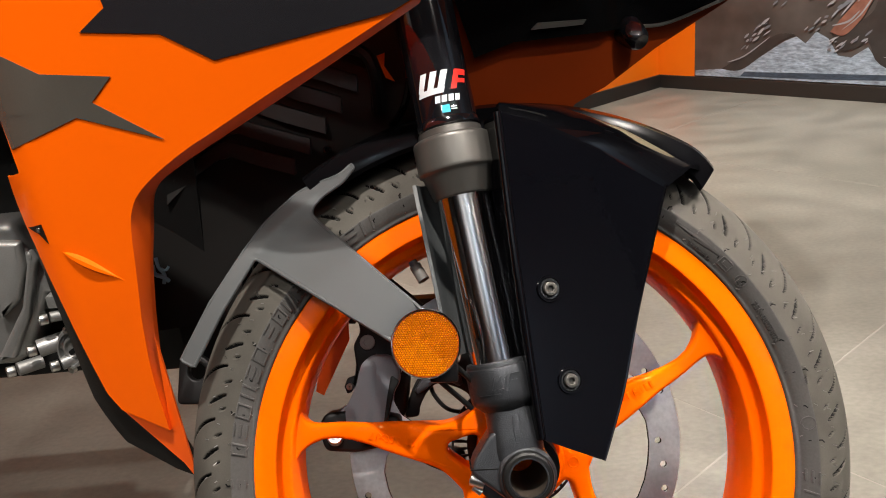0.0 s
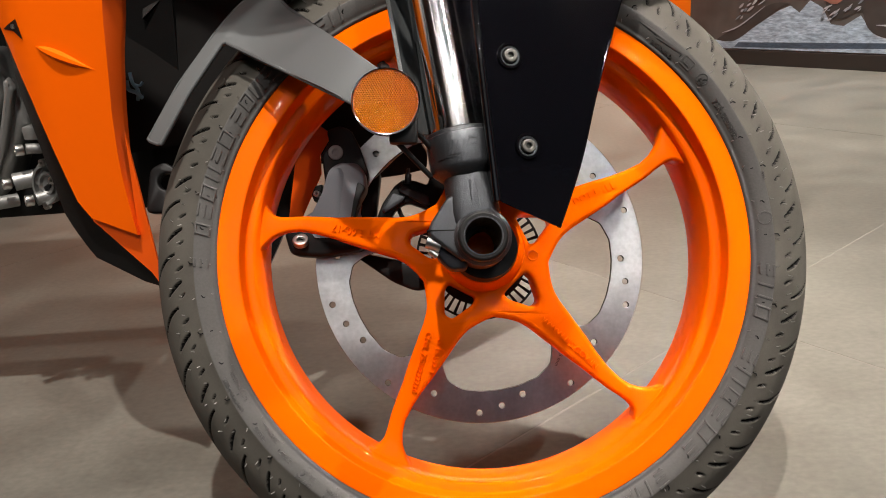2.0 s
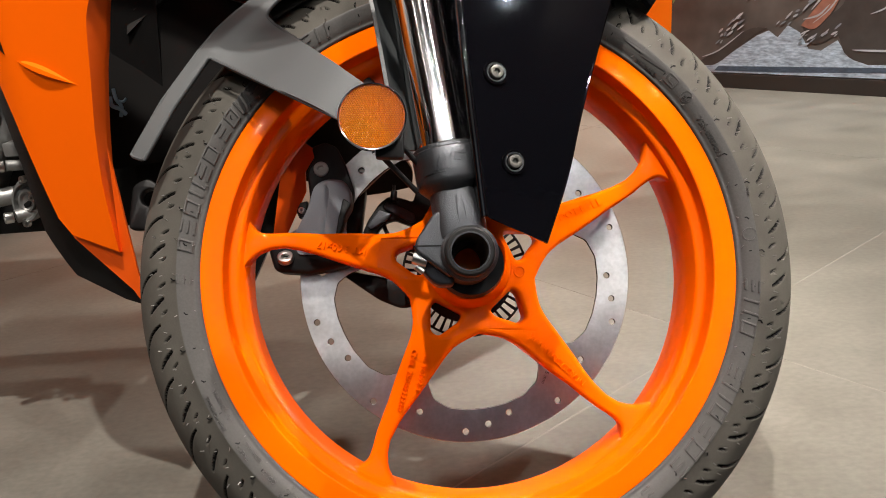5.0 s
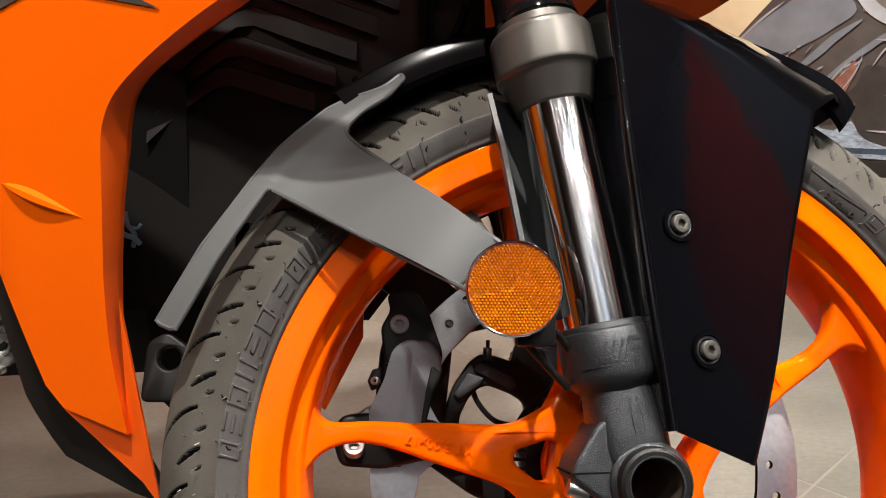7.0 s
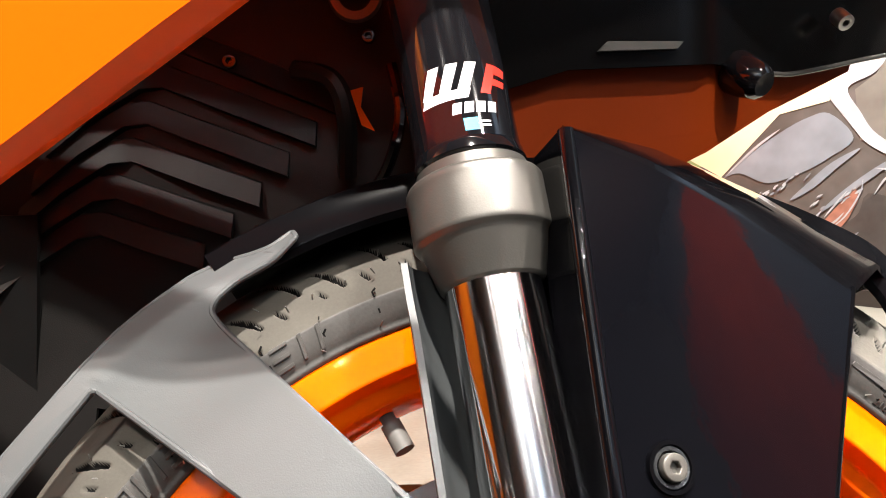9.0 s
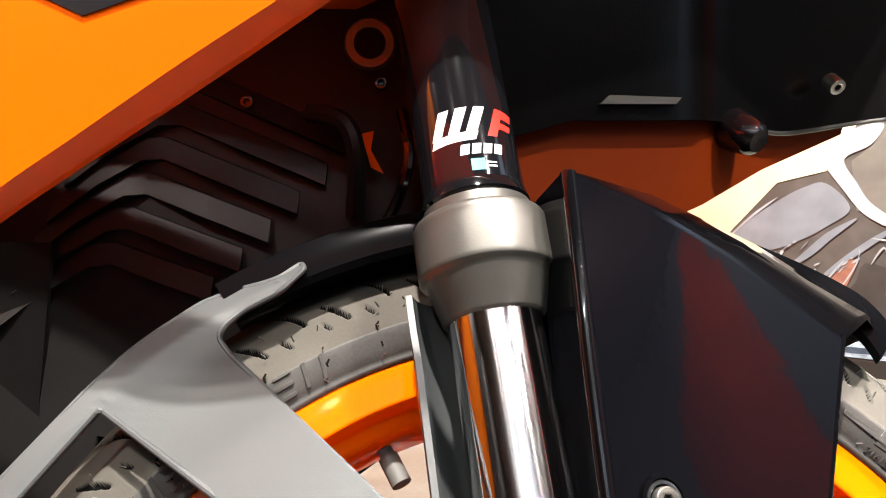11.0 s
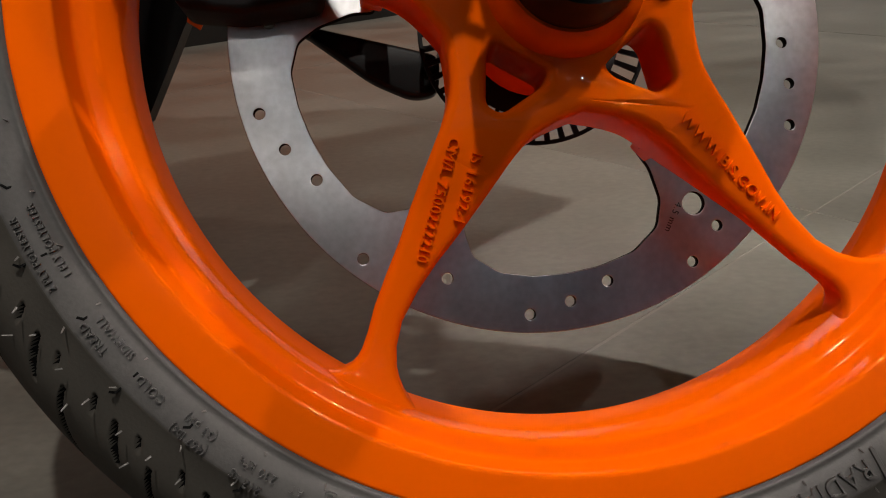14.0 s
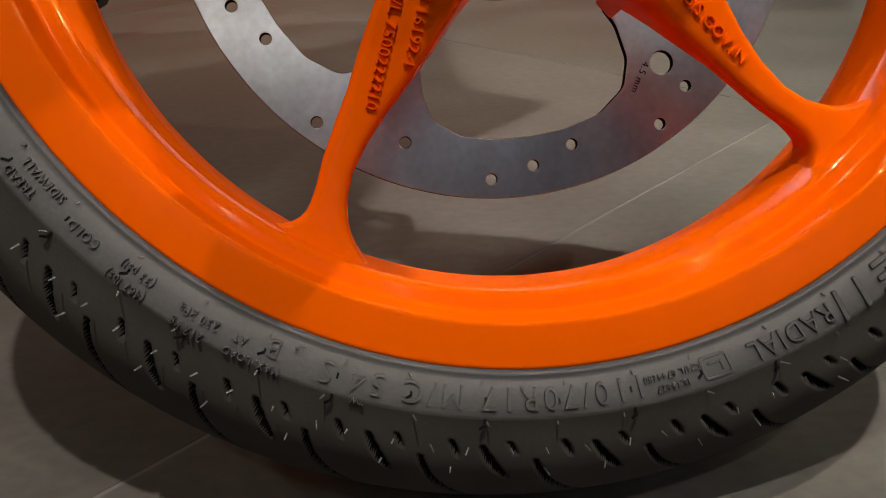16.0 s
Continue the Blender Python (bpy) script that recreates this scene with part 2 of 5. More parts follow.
def rounded(pts, r=0.006, n=5):
    """The polygon with its corners rounded."""
    out = []
    m = len(pts)
    for i in range(m):
        a, b, c = Vector(pts[i - 1]), Vector(pts[i]), Vector(pts[(i + 1) % m])
        u, v = a - b, c - b
        k = min(r, u.length * 0.45, v.length * 0.45)
        p, q = b + u.normalized() * k, b + v.normalized() * k
        for j in range(n + 1):
            t = j / n
            out.append(tuple((1 - t) ** 2 * p + 2 * t * (1 - t) * b + t * t * q))
    return out


def rod(a, b, r, segs=16, r2=None):
    a, b = Vector(a), Vector(b)
    bm = bmesh.new()
    bmesh.ops.create_cone(bm, cap_ends=True, segments=segs, radius1=r, radius2=r if r2 is None else r2, depth=(b - a).length)
    return moved(bm, Matrix.Translation((a + b) / 2) @ (b - a).to_track_quat("Z", "Y").to_matrix().to_4x4())


def cable(pts, r, segs=8):
    pts = [Vector(p) for p in pts]
    fine = []
    for i in range(len(pts) - 1):
        p0, p1, p2, p3 = pts[max(i - 1, 0)], pts[i], pts[i + 1], pts[min(i + 2, len(pts) - 1)]
        for j in range(6):
            t = j / 6
            fine.append(0.5 * ((2 * p1) + (p2 - p0) * t + (2 * p0 - 5 * p1 + 4 * p2 - p3) * t * t + (3 * p1 - p0 - 3 * p2 + p3) * t ** 3))
    fine.append(pts[-1])
    secs = []
    for i, p in enumerate(fine):
        d = (fine[min(i + 1, len(fine) - 1)] - fine[max(i - 1, 0)]).normalized()
        u = d.orthogonal().normalized() if i == 0 else (u - d * u.dot(d)).normalized()
        v = d.cross(u)
        secs.append([p + (u * math.cos(2 * math.pi * k / segs) + v * math.sin(2 * math.pi * k / segs)) * r for k in range(segs)])
    return loft(secs)


def box(x0, x1, y0, y1, z0, z1, bevel=0.0):
    bm = bmesh.new()
    bmesh.ops.create_cube(bm, size=1)
    moved(bm, Matrix.LocRotScale(((x0 + x1) / 2, (y0 + y1) / 2, (z0 + z1) / 2), None, (x1 - x0, y1 - y0, z1 - z0)))
    if bevel:
        bmesh.ops.bevel(bm, geom=bm.edges[:], offset=bevel, segments=2, affect="EDGES", profile=0.6)
    return bm


def sheet(outline, height, thick=0.003, step=0.012):
    """A curved skin: the outline in x, z cut into small faces and laid on y = height(x, z), thick towards +y."""
    bm = outline_mesh([outline], 0, 0)
    moved(bm, pose(0, 0, 0, 90))
    xs, zs = [v.co.x for v in bm.verts], [v.co.z for v in bm.verts]
    for lo_, hi, n in ((min(xs), max(xs), Vector((1, 0, 0))), (min(zs), max(zs), Vector((0, 0, 1)))):
        k = int((hi - lo_) / step)
        for i in range(1, k + 1):
            bmesh.ops.bisect_plane(bm, geom=bm.verts[:] + bm.edges[:] + bm.faces[:], plane_co=n * (lo_ + i * step - step * 0.37), plane_no=n)
    bmesh.ops.remove_doubles(bm, verts=bm.verts, dist=1e-5)
    for v in bm.verts:
        v.co.y = height(v.co.x, v.co.z)
    bmesh.ops.recalc_face_normals(bm, faces=bm.faces)
    if thick:
        r = bmesh.ops.extrude_face_region(bm, geom=bm.faces[:])
        for v in [g for g in r["geom"] if isinstance(g, bmesh.types.BMVert)]:
            v.co.y += thick
    return bm


def socket_bolt(parent, name, place, r, h, toward, mat, label=""):
    """A round head with a hexagonal socket, looking along toward."""
    hexa = [(0.45 * r * math.cos(math.pi * k / 3), 0.45 * r * math.sin(math.pi * k / 3)) for k in range(6)]
    bm = outline_mesh([circle(0, 0, r), hexa], h, r * 0.12)
    low = bmesh.new()
    bmesh.ops.create_circle(low, cap_ends=True, segments=20, radius=r * 0.7)
    moved(low, pose(0, 0, -h * 0.2))
    bm = merged(bm, low)
    moved(bm, Matrix.Translation(place) @ Vector(toward).to_track_quat("Z", "Y").to_matrix().to_4x4())
    return part(name, bm, mat, parent, label)


def text_mesh(body, size, depth, spacing=1.0):
    data = bpy.data.curves.new("tmp", "FONT")
    data.body, data.size, data.extrude, data.align_x, data.align_y = body, size, depth / 2, "CENTER", "CENTER"
    data.space_character, data.resolution_u = spacing, 3
    ob = new("tmp", data)
    dg = bpy.context.evaluated_depsgraph_get()
    mesh = bpy.data.meshes.new_from_object(ob.evaluated_get(dg))
    bpy.data.objects.remove(ob)
    bpy.data.curves.remove(data)
    bm = bmesh.new()
    bm.from_mesh(mesh)
    bpy.data.meshes.remove(mesh)
    return bm


# ---- frames of the motorcycle ----
# the front wheel is turned hard to the left and leans with the motorcycle on its side stand
WHEEL = Matrix(((0.99690, -0.03397, 0.07095, 0), (0, 0.90195, 0.43185, 0), (-0.07867, -0.43051, 0.89915, 0.2713), (0, 0, 0, 1)))
FORK = Matrix.Translation((-0.006, -0.1, 0)) @ pose(0, 0, 0, 0, -10.5, 0)      # z runs up the right fork leg
FORK_FAR = Matrix.Translation((-0.006, 0.1, 0)) @ pose(0, 0, 0, 0, -10.5, 0)

bike = tagged(new("motorcycle"), "orange and black sports motorcycle leaning on its stand, front wheel turned", "motorcycle")
bike.empty_display_size = 0.1


def set_local(ob, m=WHEEL):
    ob.matrix_basis = m
    return ob


# ---- front wheel ----
def spoke_section(r, half, front, back, n=5):
    pts = []
    c = min(0.0045, half * 0.6)
    for sx, yy, a0 in ((1, front, -90), (1, back, 0), (-1, back, 90), (-1, front, 180)):
        cx, cy = sx * (half - c), yy + (c if yy == front else -c)
        for k in range(n):
            a = radians(a0 + 90 * k / (n - 1))
            pts.append((r, cy + c * math.sin(a), spoke_bend(r) + cx + c * math.cos(a)))
    return pts


def spoke_bend(r):
    """How far a spoke's middle swings to one side as it runs into the rim."""
    return 0.0 if r < 0.155 else 0.014 * ((r - 0.155) / 0.0445) ** 1.7


def eased(line, r, n=4):
    """An open line with its corners rounded."""
    out = [line[0]]
    for p, q, w in zip(line, line[1:], line[2:]):
        a, b, c = Vector(p), Vector(q), Vector(w)
        u, v = a - b, c - b
        if u.angle(v) > radians(165):
            out.append(q)
            continue
        d, e = b + u.normalized() * min(r, u.length * 0.45), b + v.normalized() * min(r, v.length * 0.45)
        out += [tuple(d * (1 - t) ** 2 + b * 2 * t * (1 - t) + e * t * t) for t in (k / n for k in range(n + 1))]
    return out + [line[-1]]


def build_wheel():
    front = [(0.0460, 0.2310), (0.0478, 0.2296), (0.0476, 0.2122), (0.0468, 0.2110), (0.0400, 0.2100), (0.0345, 0.2092), (0.0330, 0.2082), (0.0322, 0.2040), (0.0318, 0.2022), (0.0302, 0.2006), (0.0225, 0.1988), (0.0100, 0.1970)]
    front = eased(front, 0.0012)
    profile = [(-y, r) for y, r in front] + front[::-1] + [(0.0300, 0.2250), (0.0150, 0.2120), (-0.0150, 0.2120), (-0.0300, 0.2250)]
    rim = set_local(part("front_wheel", revolve(profile, 256), M_RIM, bike, "orange painted five-spoke cast alloy front wheel"))

    rim.data.set_sharp_from_angle(angle=radians(30))

    # hub star with a window at the root of each spoke
    star, windows = [], []
    for k in range(5):
        a = radians(SPOKE0 + 72 * k)
        ca, sa = math.cos(a), math.sin(a)

        def at(r, w):
            return (r * ca - w * sa, r * sa + w * ca)
        star += [at(0.048, -0.034), at(0.058, -0.026), at(0.068, -0.0200), at(0.080, -0.0171), at(0.097, -0.0153), at(0.097, 0.0153), at(0.080, 0.0171), at(0.068, 0.0200), at(0.058, 0.026), at(0.048, 0.034)]
        windows.append(rounded([at(0.0395, -0.0135), at(0.0395, 0.0135), at(0.046, 0.0140), at(0.0655, 0.004), at(0.0655, -0.004), at(0.046, -0.0140)], 0.004, 4))
    web = plate(rounded(star, 0.006, 4), windows, -0.018, 0.036, 0.0045, 3)
    for v in web.verts:
        r = math.hypot(v.co.x, v.co.z)
        if v.co.y < -0.02 and r > 0.068:
            v.co.y += 0.0013 * min(1.0, (r - 0.068) / 0.012) + (spoke_front(r) - spoke_front(0.080) if r > 0.080 else 0.0)
    part("hub", merged(web,
                       revolve([(-0.050, 0.0165), (-0.050, 0.029), (-0.046, 0.033), (-0.036, 0.036), (0.034, 0.036), (0.04, 0.030), (0.04, 0.0165)], 48)),
         M_RIM, rim, "hub cast in one with the spokes")
    for k in range(5):
        secs = [spoke_section(*row) for row in SPOKE_ROWS]
        part("spoke", moved(loft(secs), pose(0, 0, 0, 0, -(SPOKE0 + 72 * k), 0)), M_RIM, rim)
    stem = merged(rod((-0.0960, -0.014, 0.1800), (-0.0895, -0.017, 0.1690), 0.0040), rod((-0.0905, -0.0167, 0.1705), (-0.0825, -0.0202, 0.1570), 0.0054))
    part("tyre_valve", stem, M_VALVE, rim, "grey rubber tyre valve with its cap")
    # black bearing spacer and seal on both sides
    for s in (-1, 1):
        part("axle_spacer", revolve([(s * 0.049, 0.015), (s * 0.049, 0.0275), (s * 0.058, 0.0285), (s * 0.076, 0.0265), (s * 0.076, 0.015)], 48), M_BLACK, rim,
             "black rubber dust seal and spacer")
    build_tyre(rim)
    build_sidewall(rim)
    # cast markings
    for k, line, r, off, size, turn in ((4, "MT 3.00x17", 0.1135, 0.0006, 0.0088, 1.0), (1, "WWW.BIS.GOV.IN", 0.1115, -0.0024, 0.0076, -4.0), (0, "CM/L 7500222210", 0.1115, -0.0032, 0.0070, -13.0),
                                        (0, "IS 16192-1", 0.1010, 0.0058, 0.0070, -13.0), (2, "DOT E", 0.1040, 0.0022, 0.0085, 2.0)):
        bm = text_mesh(line, size, 0.0034, 1.05)
        c_, s_ = math.cos(radians(turn)), math.sin(radians(turn))
        for v in bm.verts:
            x, z = r + v.co.x * c_ + v.co.y * s_, off - v.co.x * s_ + v.co.y * c_
            v.co = Vector((x, spoke_front(x) - v.co.z, z))
        moved(bm, pose(0, 0, 0, 0, -(SPOKE0 + 72 * k), 0))
        part("cast_lettering", bm, M_RIM, rim, "raised cast lettering on a spoke", smooth=False)
    for k in range(3):
        bar = moved(box(0.1195 + 0.0052 * k, 0.1233 + 0.0052 * k, spoke_front(0.125) - 0.0008, spoke_front(0.125) + 0.001, -0.0024, 0.0046, 0.0004), pose(0, 0, 0, 0, -(SPOKE0 + 144), 0))
        part("cast_bar", bar, M_RIM, rim)
    stamp = revolve([(0.0, 0.0052), (-0.0012, 0.0050), (-0.0012, 0.0040), (0.0, 0.0038)], 24, closed=False)
    part("cast_stamp", moved(stamp, pose(0.0440, -0.0362, -0.0040)), M_RIM, rim, "small round casting stamp")
    return rim


SPOKE0 = -117.2


SPOKE_ROWS = ((0.080, 0.0168, -0.0345, 0.004), (0.090, 0.0160, -0.0330, 0.000), (0.105, 0.0142, -0.0295, -0.005), (0.120, 0.0122, -0.0262, -0.008),
              (0.135, 0.0096, -0.0235, -0.010), (0.150, 0.0080, -0.0220, -0.0105), (0.165, 0.0070, -0.0213, -0.010), (0.176, 0.0072, -0.0214, -0.009),
              (0.184, 0.0088, -0.0218, -0.007), (0.188, 0.0105, -0.0222, -0.006), (0.1915, 0.0130, -0.0227, -0.004), (0.1945, 0.0164, -0.0231, -0.002), (0.1972, 0.0212, -0.0236, 0.000), (0.1992, 0.0268, -0.0240, 0.002), (0.2010, 0.0340, -0.0243, 0.003))


def spoke_front(r):
    """The front face of a spoke at a radius."""
    for (r0, h0, f0, b0), (r1, h1, f1, b1) in zip(SPOKE_ROWS, SPOKE_ROWS[1:]):
        if r <= r1:
            return f0 + (f1 - f0) * (r - r0) / (r1 - r0)
    return -0.024


def groove_depth(deg, v):
    """Depth of the tread at an angle and at v (0 shoulder, 1 crown): long curved cuts with short slashes between them."""
    d = 0.0
    p = deg % 10.0

    def cut(p0, v0, v1, slope, bend, half, depth):
        nonlocal d
        if v0 < v < v1:
            s = (v - v0) / (v1 - v0)
            c = p0 + slope * s + bend * s * s
            e = abs((p - c + 5.0) % 10.0 - 5.0)
            w = half * (0.35 + 1.3 * s * (1 - s) * 2)
            if e < w:
                d = max(d, depth * min(1.0, (1 - e / w) * 2.2))
    cut(1.0, 0.14, 0.95, 4.2, 6.0, 0.46, 0.0042)
    cut(6.2, 0.05, 0.30, 2.0, 0.6, 0.50, 0.0036)
    cut(3.4, 0.02, 0.13, 0.9, 0.0, 0.34, 0.0024)
    cut(8.6, 0.02, 0.11, 0.8, 0.0, 0.30, 0.0020)
    return d


def build_tyre(wheel):
    side = [(0.0440, 0.2285), (0.0468, 0.2300), (0.0492, 0.2306), (0.0500, 0.2322), (0.0496, 0.2334), (0.0508, 0.2345), (0.0530, 0.2390), (0.0548, 0.2440), (0.0554, 0.2468)]
    around = 1800

    def tread(steps):
        out = []
        for i in range(steps + 1):
            deg = 45.5 + 44.5 * i / steps
            flare = min(1.0, (deg - 45.5) / 16)
            out.append((max(0.0, (deg - 50) / 40), (0.0792 + 0.0083 * flare * flare * (3 - 2 * flare)) * math.cos(radians(deg)), 0.1305 + 0.1645 * math.sin(radians(deg))))
        return out
    cols = [(-1.0, -y, r) for y, r in side] + [(v, -y, r) for v, y, r in tread(84)] + [(v, y, r) for v, y, r in tread(12)[-2::-1]] + [(-1.0, y, r) for y, r in side[::-1]]
    n = len(cols)
    verts, faces, mats, deep = [], [], [], []
    for i in range(around):
        deg = 360.0 * i / around
        a = radians(deg)
        for v, y, r in cols:
            d = groove_depth(deg, v) if v > 0 and y < 0 else 0.0
            deep.append(d)
            k = math.hypot(y / 0.0875, (r - 0.1305) / 0.1645) if v >= 0 else 1.0
            ny, nr = (y / 0.0875, (r - 0.1305) / 0.1645) if v >= 0 else (0, 0)
            yy, rr = y - d * ny / k, r - d * nr / k
            verts.append((rr * math.cos(a), yy, rr * math.sin(a)))
    for i in range(around):
        j = (i + 1) % around
        for c in range(n - 1):
            faces.append((i * n + c, i * n + c + 1, j * n + c + 1, j * n + c))
            # deep cuts turn near-black, so their shade is in the colour
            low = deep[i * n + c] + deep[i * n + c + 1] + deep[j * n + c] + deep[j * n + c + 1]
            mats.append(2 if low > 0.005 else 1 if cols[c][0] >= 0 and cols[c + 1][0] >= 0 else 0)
    mesh = bpy.data.meshes.new("tyre")
    mesh.from_pydata(verts, [], faces)
    mesh.materials.append(M_TYRE)
    mesh.materials.append(M_TYRE_TREAD)
    mesh.materials.append(M_DARK_CUT)
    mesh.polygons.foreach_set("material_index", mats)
    mesh.polygons.foreach_set("use_smooth", [True] * len(faces))
    mesh.update()
    tyre = new("tyre", mesh)
    tyre.parent = wheel
    tagged(tyre, "black radial motorcycle tyre with raised sidewall lettering")


def side_y(r):
    """How far the sidewall stands out at a radius."""
    pts = [(0.2300, 0.0468), (0.2345, 0.0508), (0.2390, 0.0530), (0.2440, 0.0548), (0.2470, 0.0555), (0.2560, 0.0561)]
    for (r0, y0), (r1, y1) in zip(pts, pts[1:]):
        if r <= r1:
            return y0 + (y1 - y0) * (r - r0) / (r1 - r0)
    return 0.056


def bend(bm, deg, radius, lift=0.0):
    """Lays a flat mesh of x, y round the sidewall, its top outwards."""
    for v in bm.verts:
        a = radians(deg) - v.co.x / radius
        r = radius + v.co.y
        v.co = Vector((r * math.cos(a), -side_y(r) - v.co.z - lift, r * math.sin(a)))
    return bm


def frame_glyph(w, h, t, kind=0):
    """A hollow or barred block in place of a letter of the maker's name."""
    def block(x0, x1, z0, z1):
        return rounded([(x0 + 0.2 * z0, z0), (x1 + 0.2 * z0, z0), (x1 + 0.2 * z1, z1), (x0 + 0.2 * z1, z1)], 0.0006, 2)
    w2, h2 = w / 2, h / 2
    if kind == 0:
        return outline_mesh([block(-w2, w2, -h2, h2), block(-w2 + t, w2 - t, -h2 + t, h2 - t)], 0.0025, 0.0003, 1)
    if kind == 1:
        return merged(*[outline_mesh([block(-w2, w2, z, z + t * 1.2)], 0.0025, 0.0003, 1) for z in (-h2, -t * 0.6, h2 - t * 1.2)])
    return merged(*[outline_mesh([block(x, x + t * 1.3, -h2, h2)], 0.0025, 0.0003, 1) for x in (-w2, w2 - t * 1.3)])


def build_sidewall(wheel):
    for line, deg, r, size in (("110/70R17 M/C 54 S", -93.9, 0.2400, 0.0122), ("RADIAL", -63.5, 0.2410, 0.0105), ("IS:15627", -76.0, 0.2432, 0.0036), ("CM/L 6744280", -75.8, 0.2388, 0.0036),
                               ("B", -113.9, 0.2390, 0.0100), ("LP", -111.7, 0.2360, 0.0040), ("MAX. LOAD", -115.3, 0.2468, 0.0040), ("AT", -117.0, 0.2410, 0.0042),
                               ("212 kg", -121.5, 0.2472, 0.0048), ("230 kPa", -121.1, 0.2410, 0.0048), ("(467 lbs)", -127.9, 0.2458, 0.0044), ("(33 psi)", -127.7, 0.2398, 0.0044),
                               ("COLD", -133.4, 0.2410, 0.0048), ("SIDEWALL", -139.2, 0.2375, 0.0042), ("TREAD", -140.3, 0.2435, 0.0044), ("1 PLY POLYESTER", -150.2, 0.2375, 0.0038),
                               ("2 PLY POLYESTER", -149.6, 0.2445, 0.0038), ("75R-0009803", 28.5, 0.2385, 0.0066), ("E4", 38.0, 0.2390, 0.0058), ("2161266-D", 48.5, 0.2350, 0.0046), ("TWI", 15.0, 0.2478, 0.0034),
                               ("TWI", -105.5, 0.2480, 0.0030)):
        bm = text_mesh(line, size, 0.0023, 1.26 if size > 0.012 else 1.10)
        bmesh.ops.triangulate(bm, faces=bm.faces)
        part("tyre_lettering", bend(bm, deg, r), M_TYRE, wheel, "raised rubber lettering on the sidewall", smooth=False)
    ring_ = outline_mesh([circle(0, 0, 0.0052, 28), circle(0, 0, 0.0044, 28)], 0.0012, 0.0002, 1)
    part("tyre_lettering", bend(ring_, 38.0, 0.2410), M_TYRE, wheel, "raised rubber lettering on the sidewall", smooth=False)
    stamp = outline_mesh([circle(0, 0, 0.0058, 28), circle(0, 0, 0.0048, 28)], 0.0012, 0.0002, 1)
    part("tyre_mark", bend(stamp, 6.5, 0.2420), M_TYRE, wheel, smooth=False)
    for deg in (-71.5, 42.6):
        part("tyre_mark", bend(merged(outline_mesh([rounded([(-0.006, -0.0045), (0.006, -0.0045), (0.006, 0.0045), (-0.006, 0.0045)], 0.0015), rounded([(-0.005, -0.0035), (0.005, -0.0035), (0.005, 0.0035), (-0.005, 0.0035)], 0.001)], 0.0012, 0.0002, 1),
                                      outline_mesh([[(-0.003, -0.002), (0.003, -0.002), (0.003, -0.001), (-0.002, -0.001), (-0.002, 0.002), (-0.003, 0.002)]], 0.0012, 0.0002, 1)), deg, 0.2410), M_TYRE, wheel, "raised approval mark", smooth=False)
    arrow = outline_mesh([[(-0.022, -0.0012), (-0.002, -0.0012), (-0.002, -0.004), (0.024, -0.001), (0.024, 0.001), (-0.002, 0.004), (-0.002, 0.0012), (-0.022, 0.0012)]], 0.0012, 0.0002, 1)
    part("tyre_mark", bend(arrow, 50.5, 0.2432), M_TYRE, wheel, "raised arrow for the rolling direction", smooth=False)
    # plain blocks in place of the maker's name
    for degs, w in (((141.0, 144.6, 148.2, 151.8, 157.0, 160.8, 164.6, 168.6, 172.4, 176.2), 0.0118), ((183.0,), 0.009), ((-4.0, -8.4, -12.8), 0.0120), ((-22.0, -26.4, -30.8, -35.2, -39.6, -44.0), 0.0122), ((-52.4, -56.8), 0.0120), ((126.2, 122.4), 0.0110)):
        for i, d in enumerate(degs):
            part("tyre_block", bend(frame_glyph(w * (0.85, 1.05, 0.95)[i % 3], 0.0122, 0.0016, (1, 2, 0, 1, 0)[i % 5]), d, 0.2418), M_TYRE, wheel, "raised block of the maker's mark", smooth=False)
    # moulding whiskers and radial vent lines
    spews = bmesh.new()
    rng = random.Random(7)
    for row, n in ((0.2345, 52), (0.2492, 52), (0.2600, 104), (0.2705, 52)):
        for k in range(n):
            a = radians(360 * (k + rng.uniform(-0.12, 0.12)) / n + row * 900)
            if row < 0.252:
                y = side_y(row)
                out = Vector((math.cos(a) * 0.25, -1, math.sin(a) * 0.25))
            else:
                y = 0.0875 * math.sqrt(max(0.0, 1 - ((row - 0.1305) / 0.1645) ** 2))
                out = Vector((math.cos(a) * 0.6, -1, math.sin(a) * 0.6))
            p = Vector((row * math.cos(a), -y, row * math.sin(a)))
            side = Vector((-math.sin(a), 0, math.cos(a))) * rng.uniform(-0.5, 0.5)
            q = p + (out.normalized() + side).normalized() * rng.uniform(0.0025, 0.0045)
            spews = merged_into(spews, p, q, 0.00048)
    tagged(part("moulding_flash", spews, M_SPEW, wheel), "short rubber moulding whiskers, paled for the light they catch", kind="stuff")
    for k in range(52):
        a = 360 * k / 52 + 3.1
        bm = outline_mesh([[(-0.00045, -0.0055), (0.00045, -0.0055), (0.00045, 0.0048), (0.0022, 0.0062), (0.0018, 0.0070), (-0.00045, 0.0054)]], 0.0006, 0.0, 0)
        part("vent_line", bend(bm, a, 0.2370 if k % 2 else 0.2455), M_DARK_CUT, wheel, smooth=False)


def merged_into(bm, p, q, r):
    d = (q - p).normalized()
    u = d.orthogonal().normalized() * r
    v = d.cross(u).normalized() * r
    base = [bm.verts.new(p + u * math.cos(t) + v * math.sin(t)) for t in (0, 2.094, 4.189)]
    top = [bm.verts.new(q + (u * math.cos(t) + v * math.sin(t)) * 0.7) for t in (0, 2.094, 4.189)]
    for i in range(3):
        bm.faces.new((base[i], base[(i + 1) % 3], top[(i + 1) % 3], top[i]))
    bm.faces.new(top)
    return bm


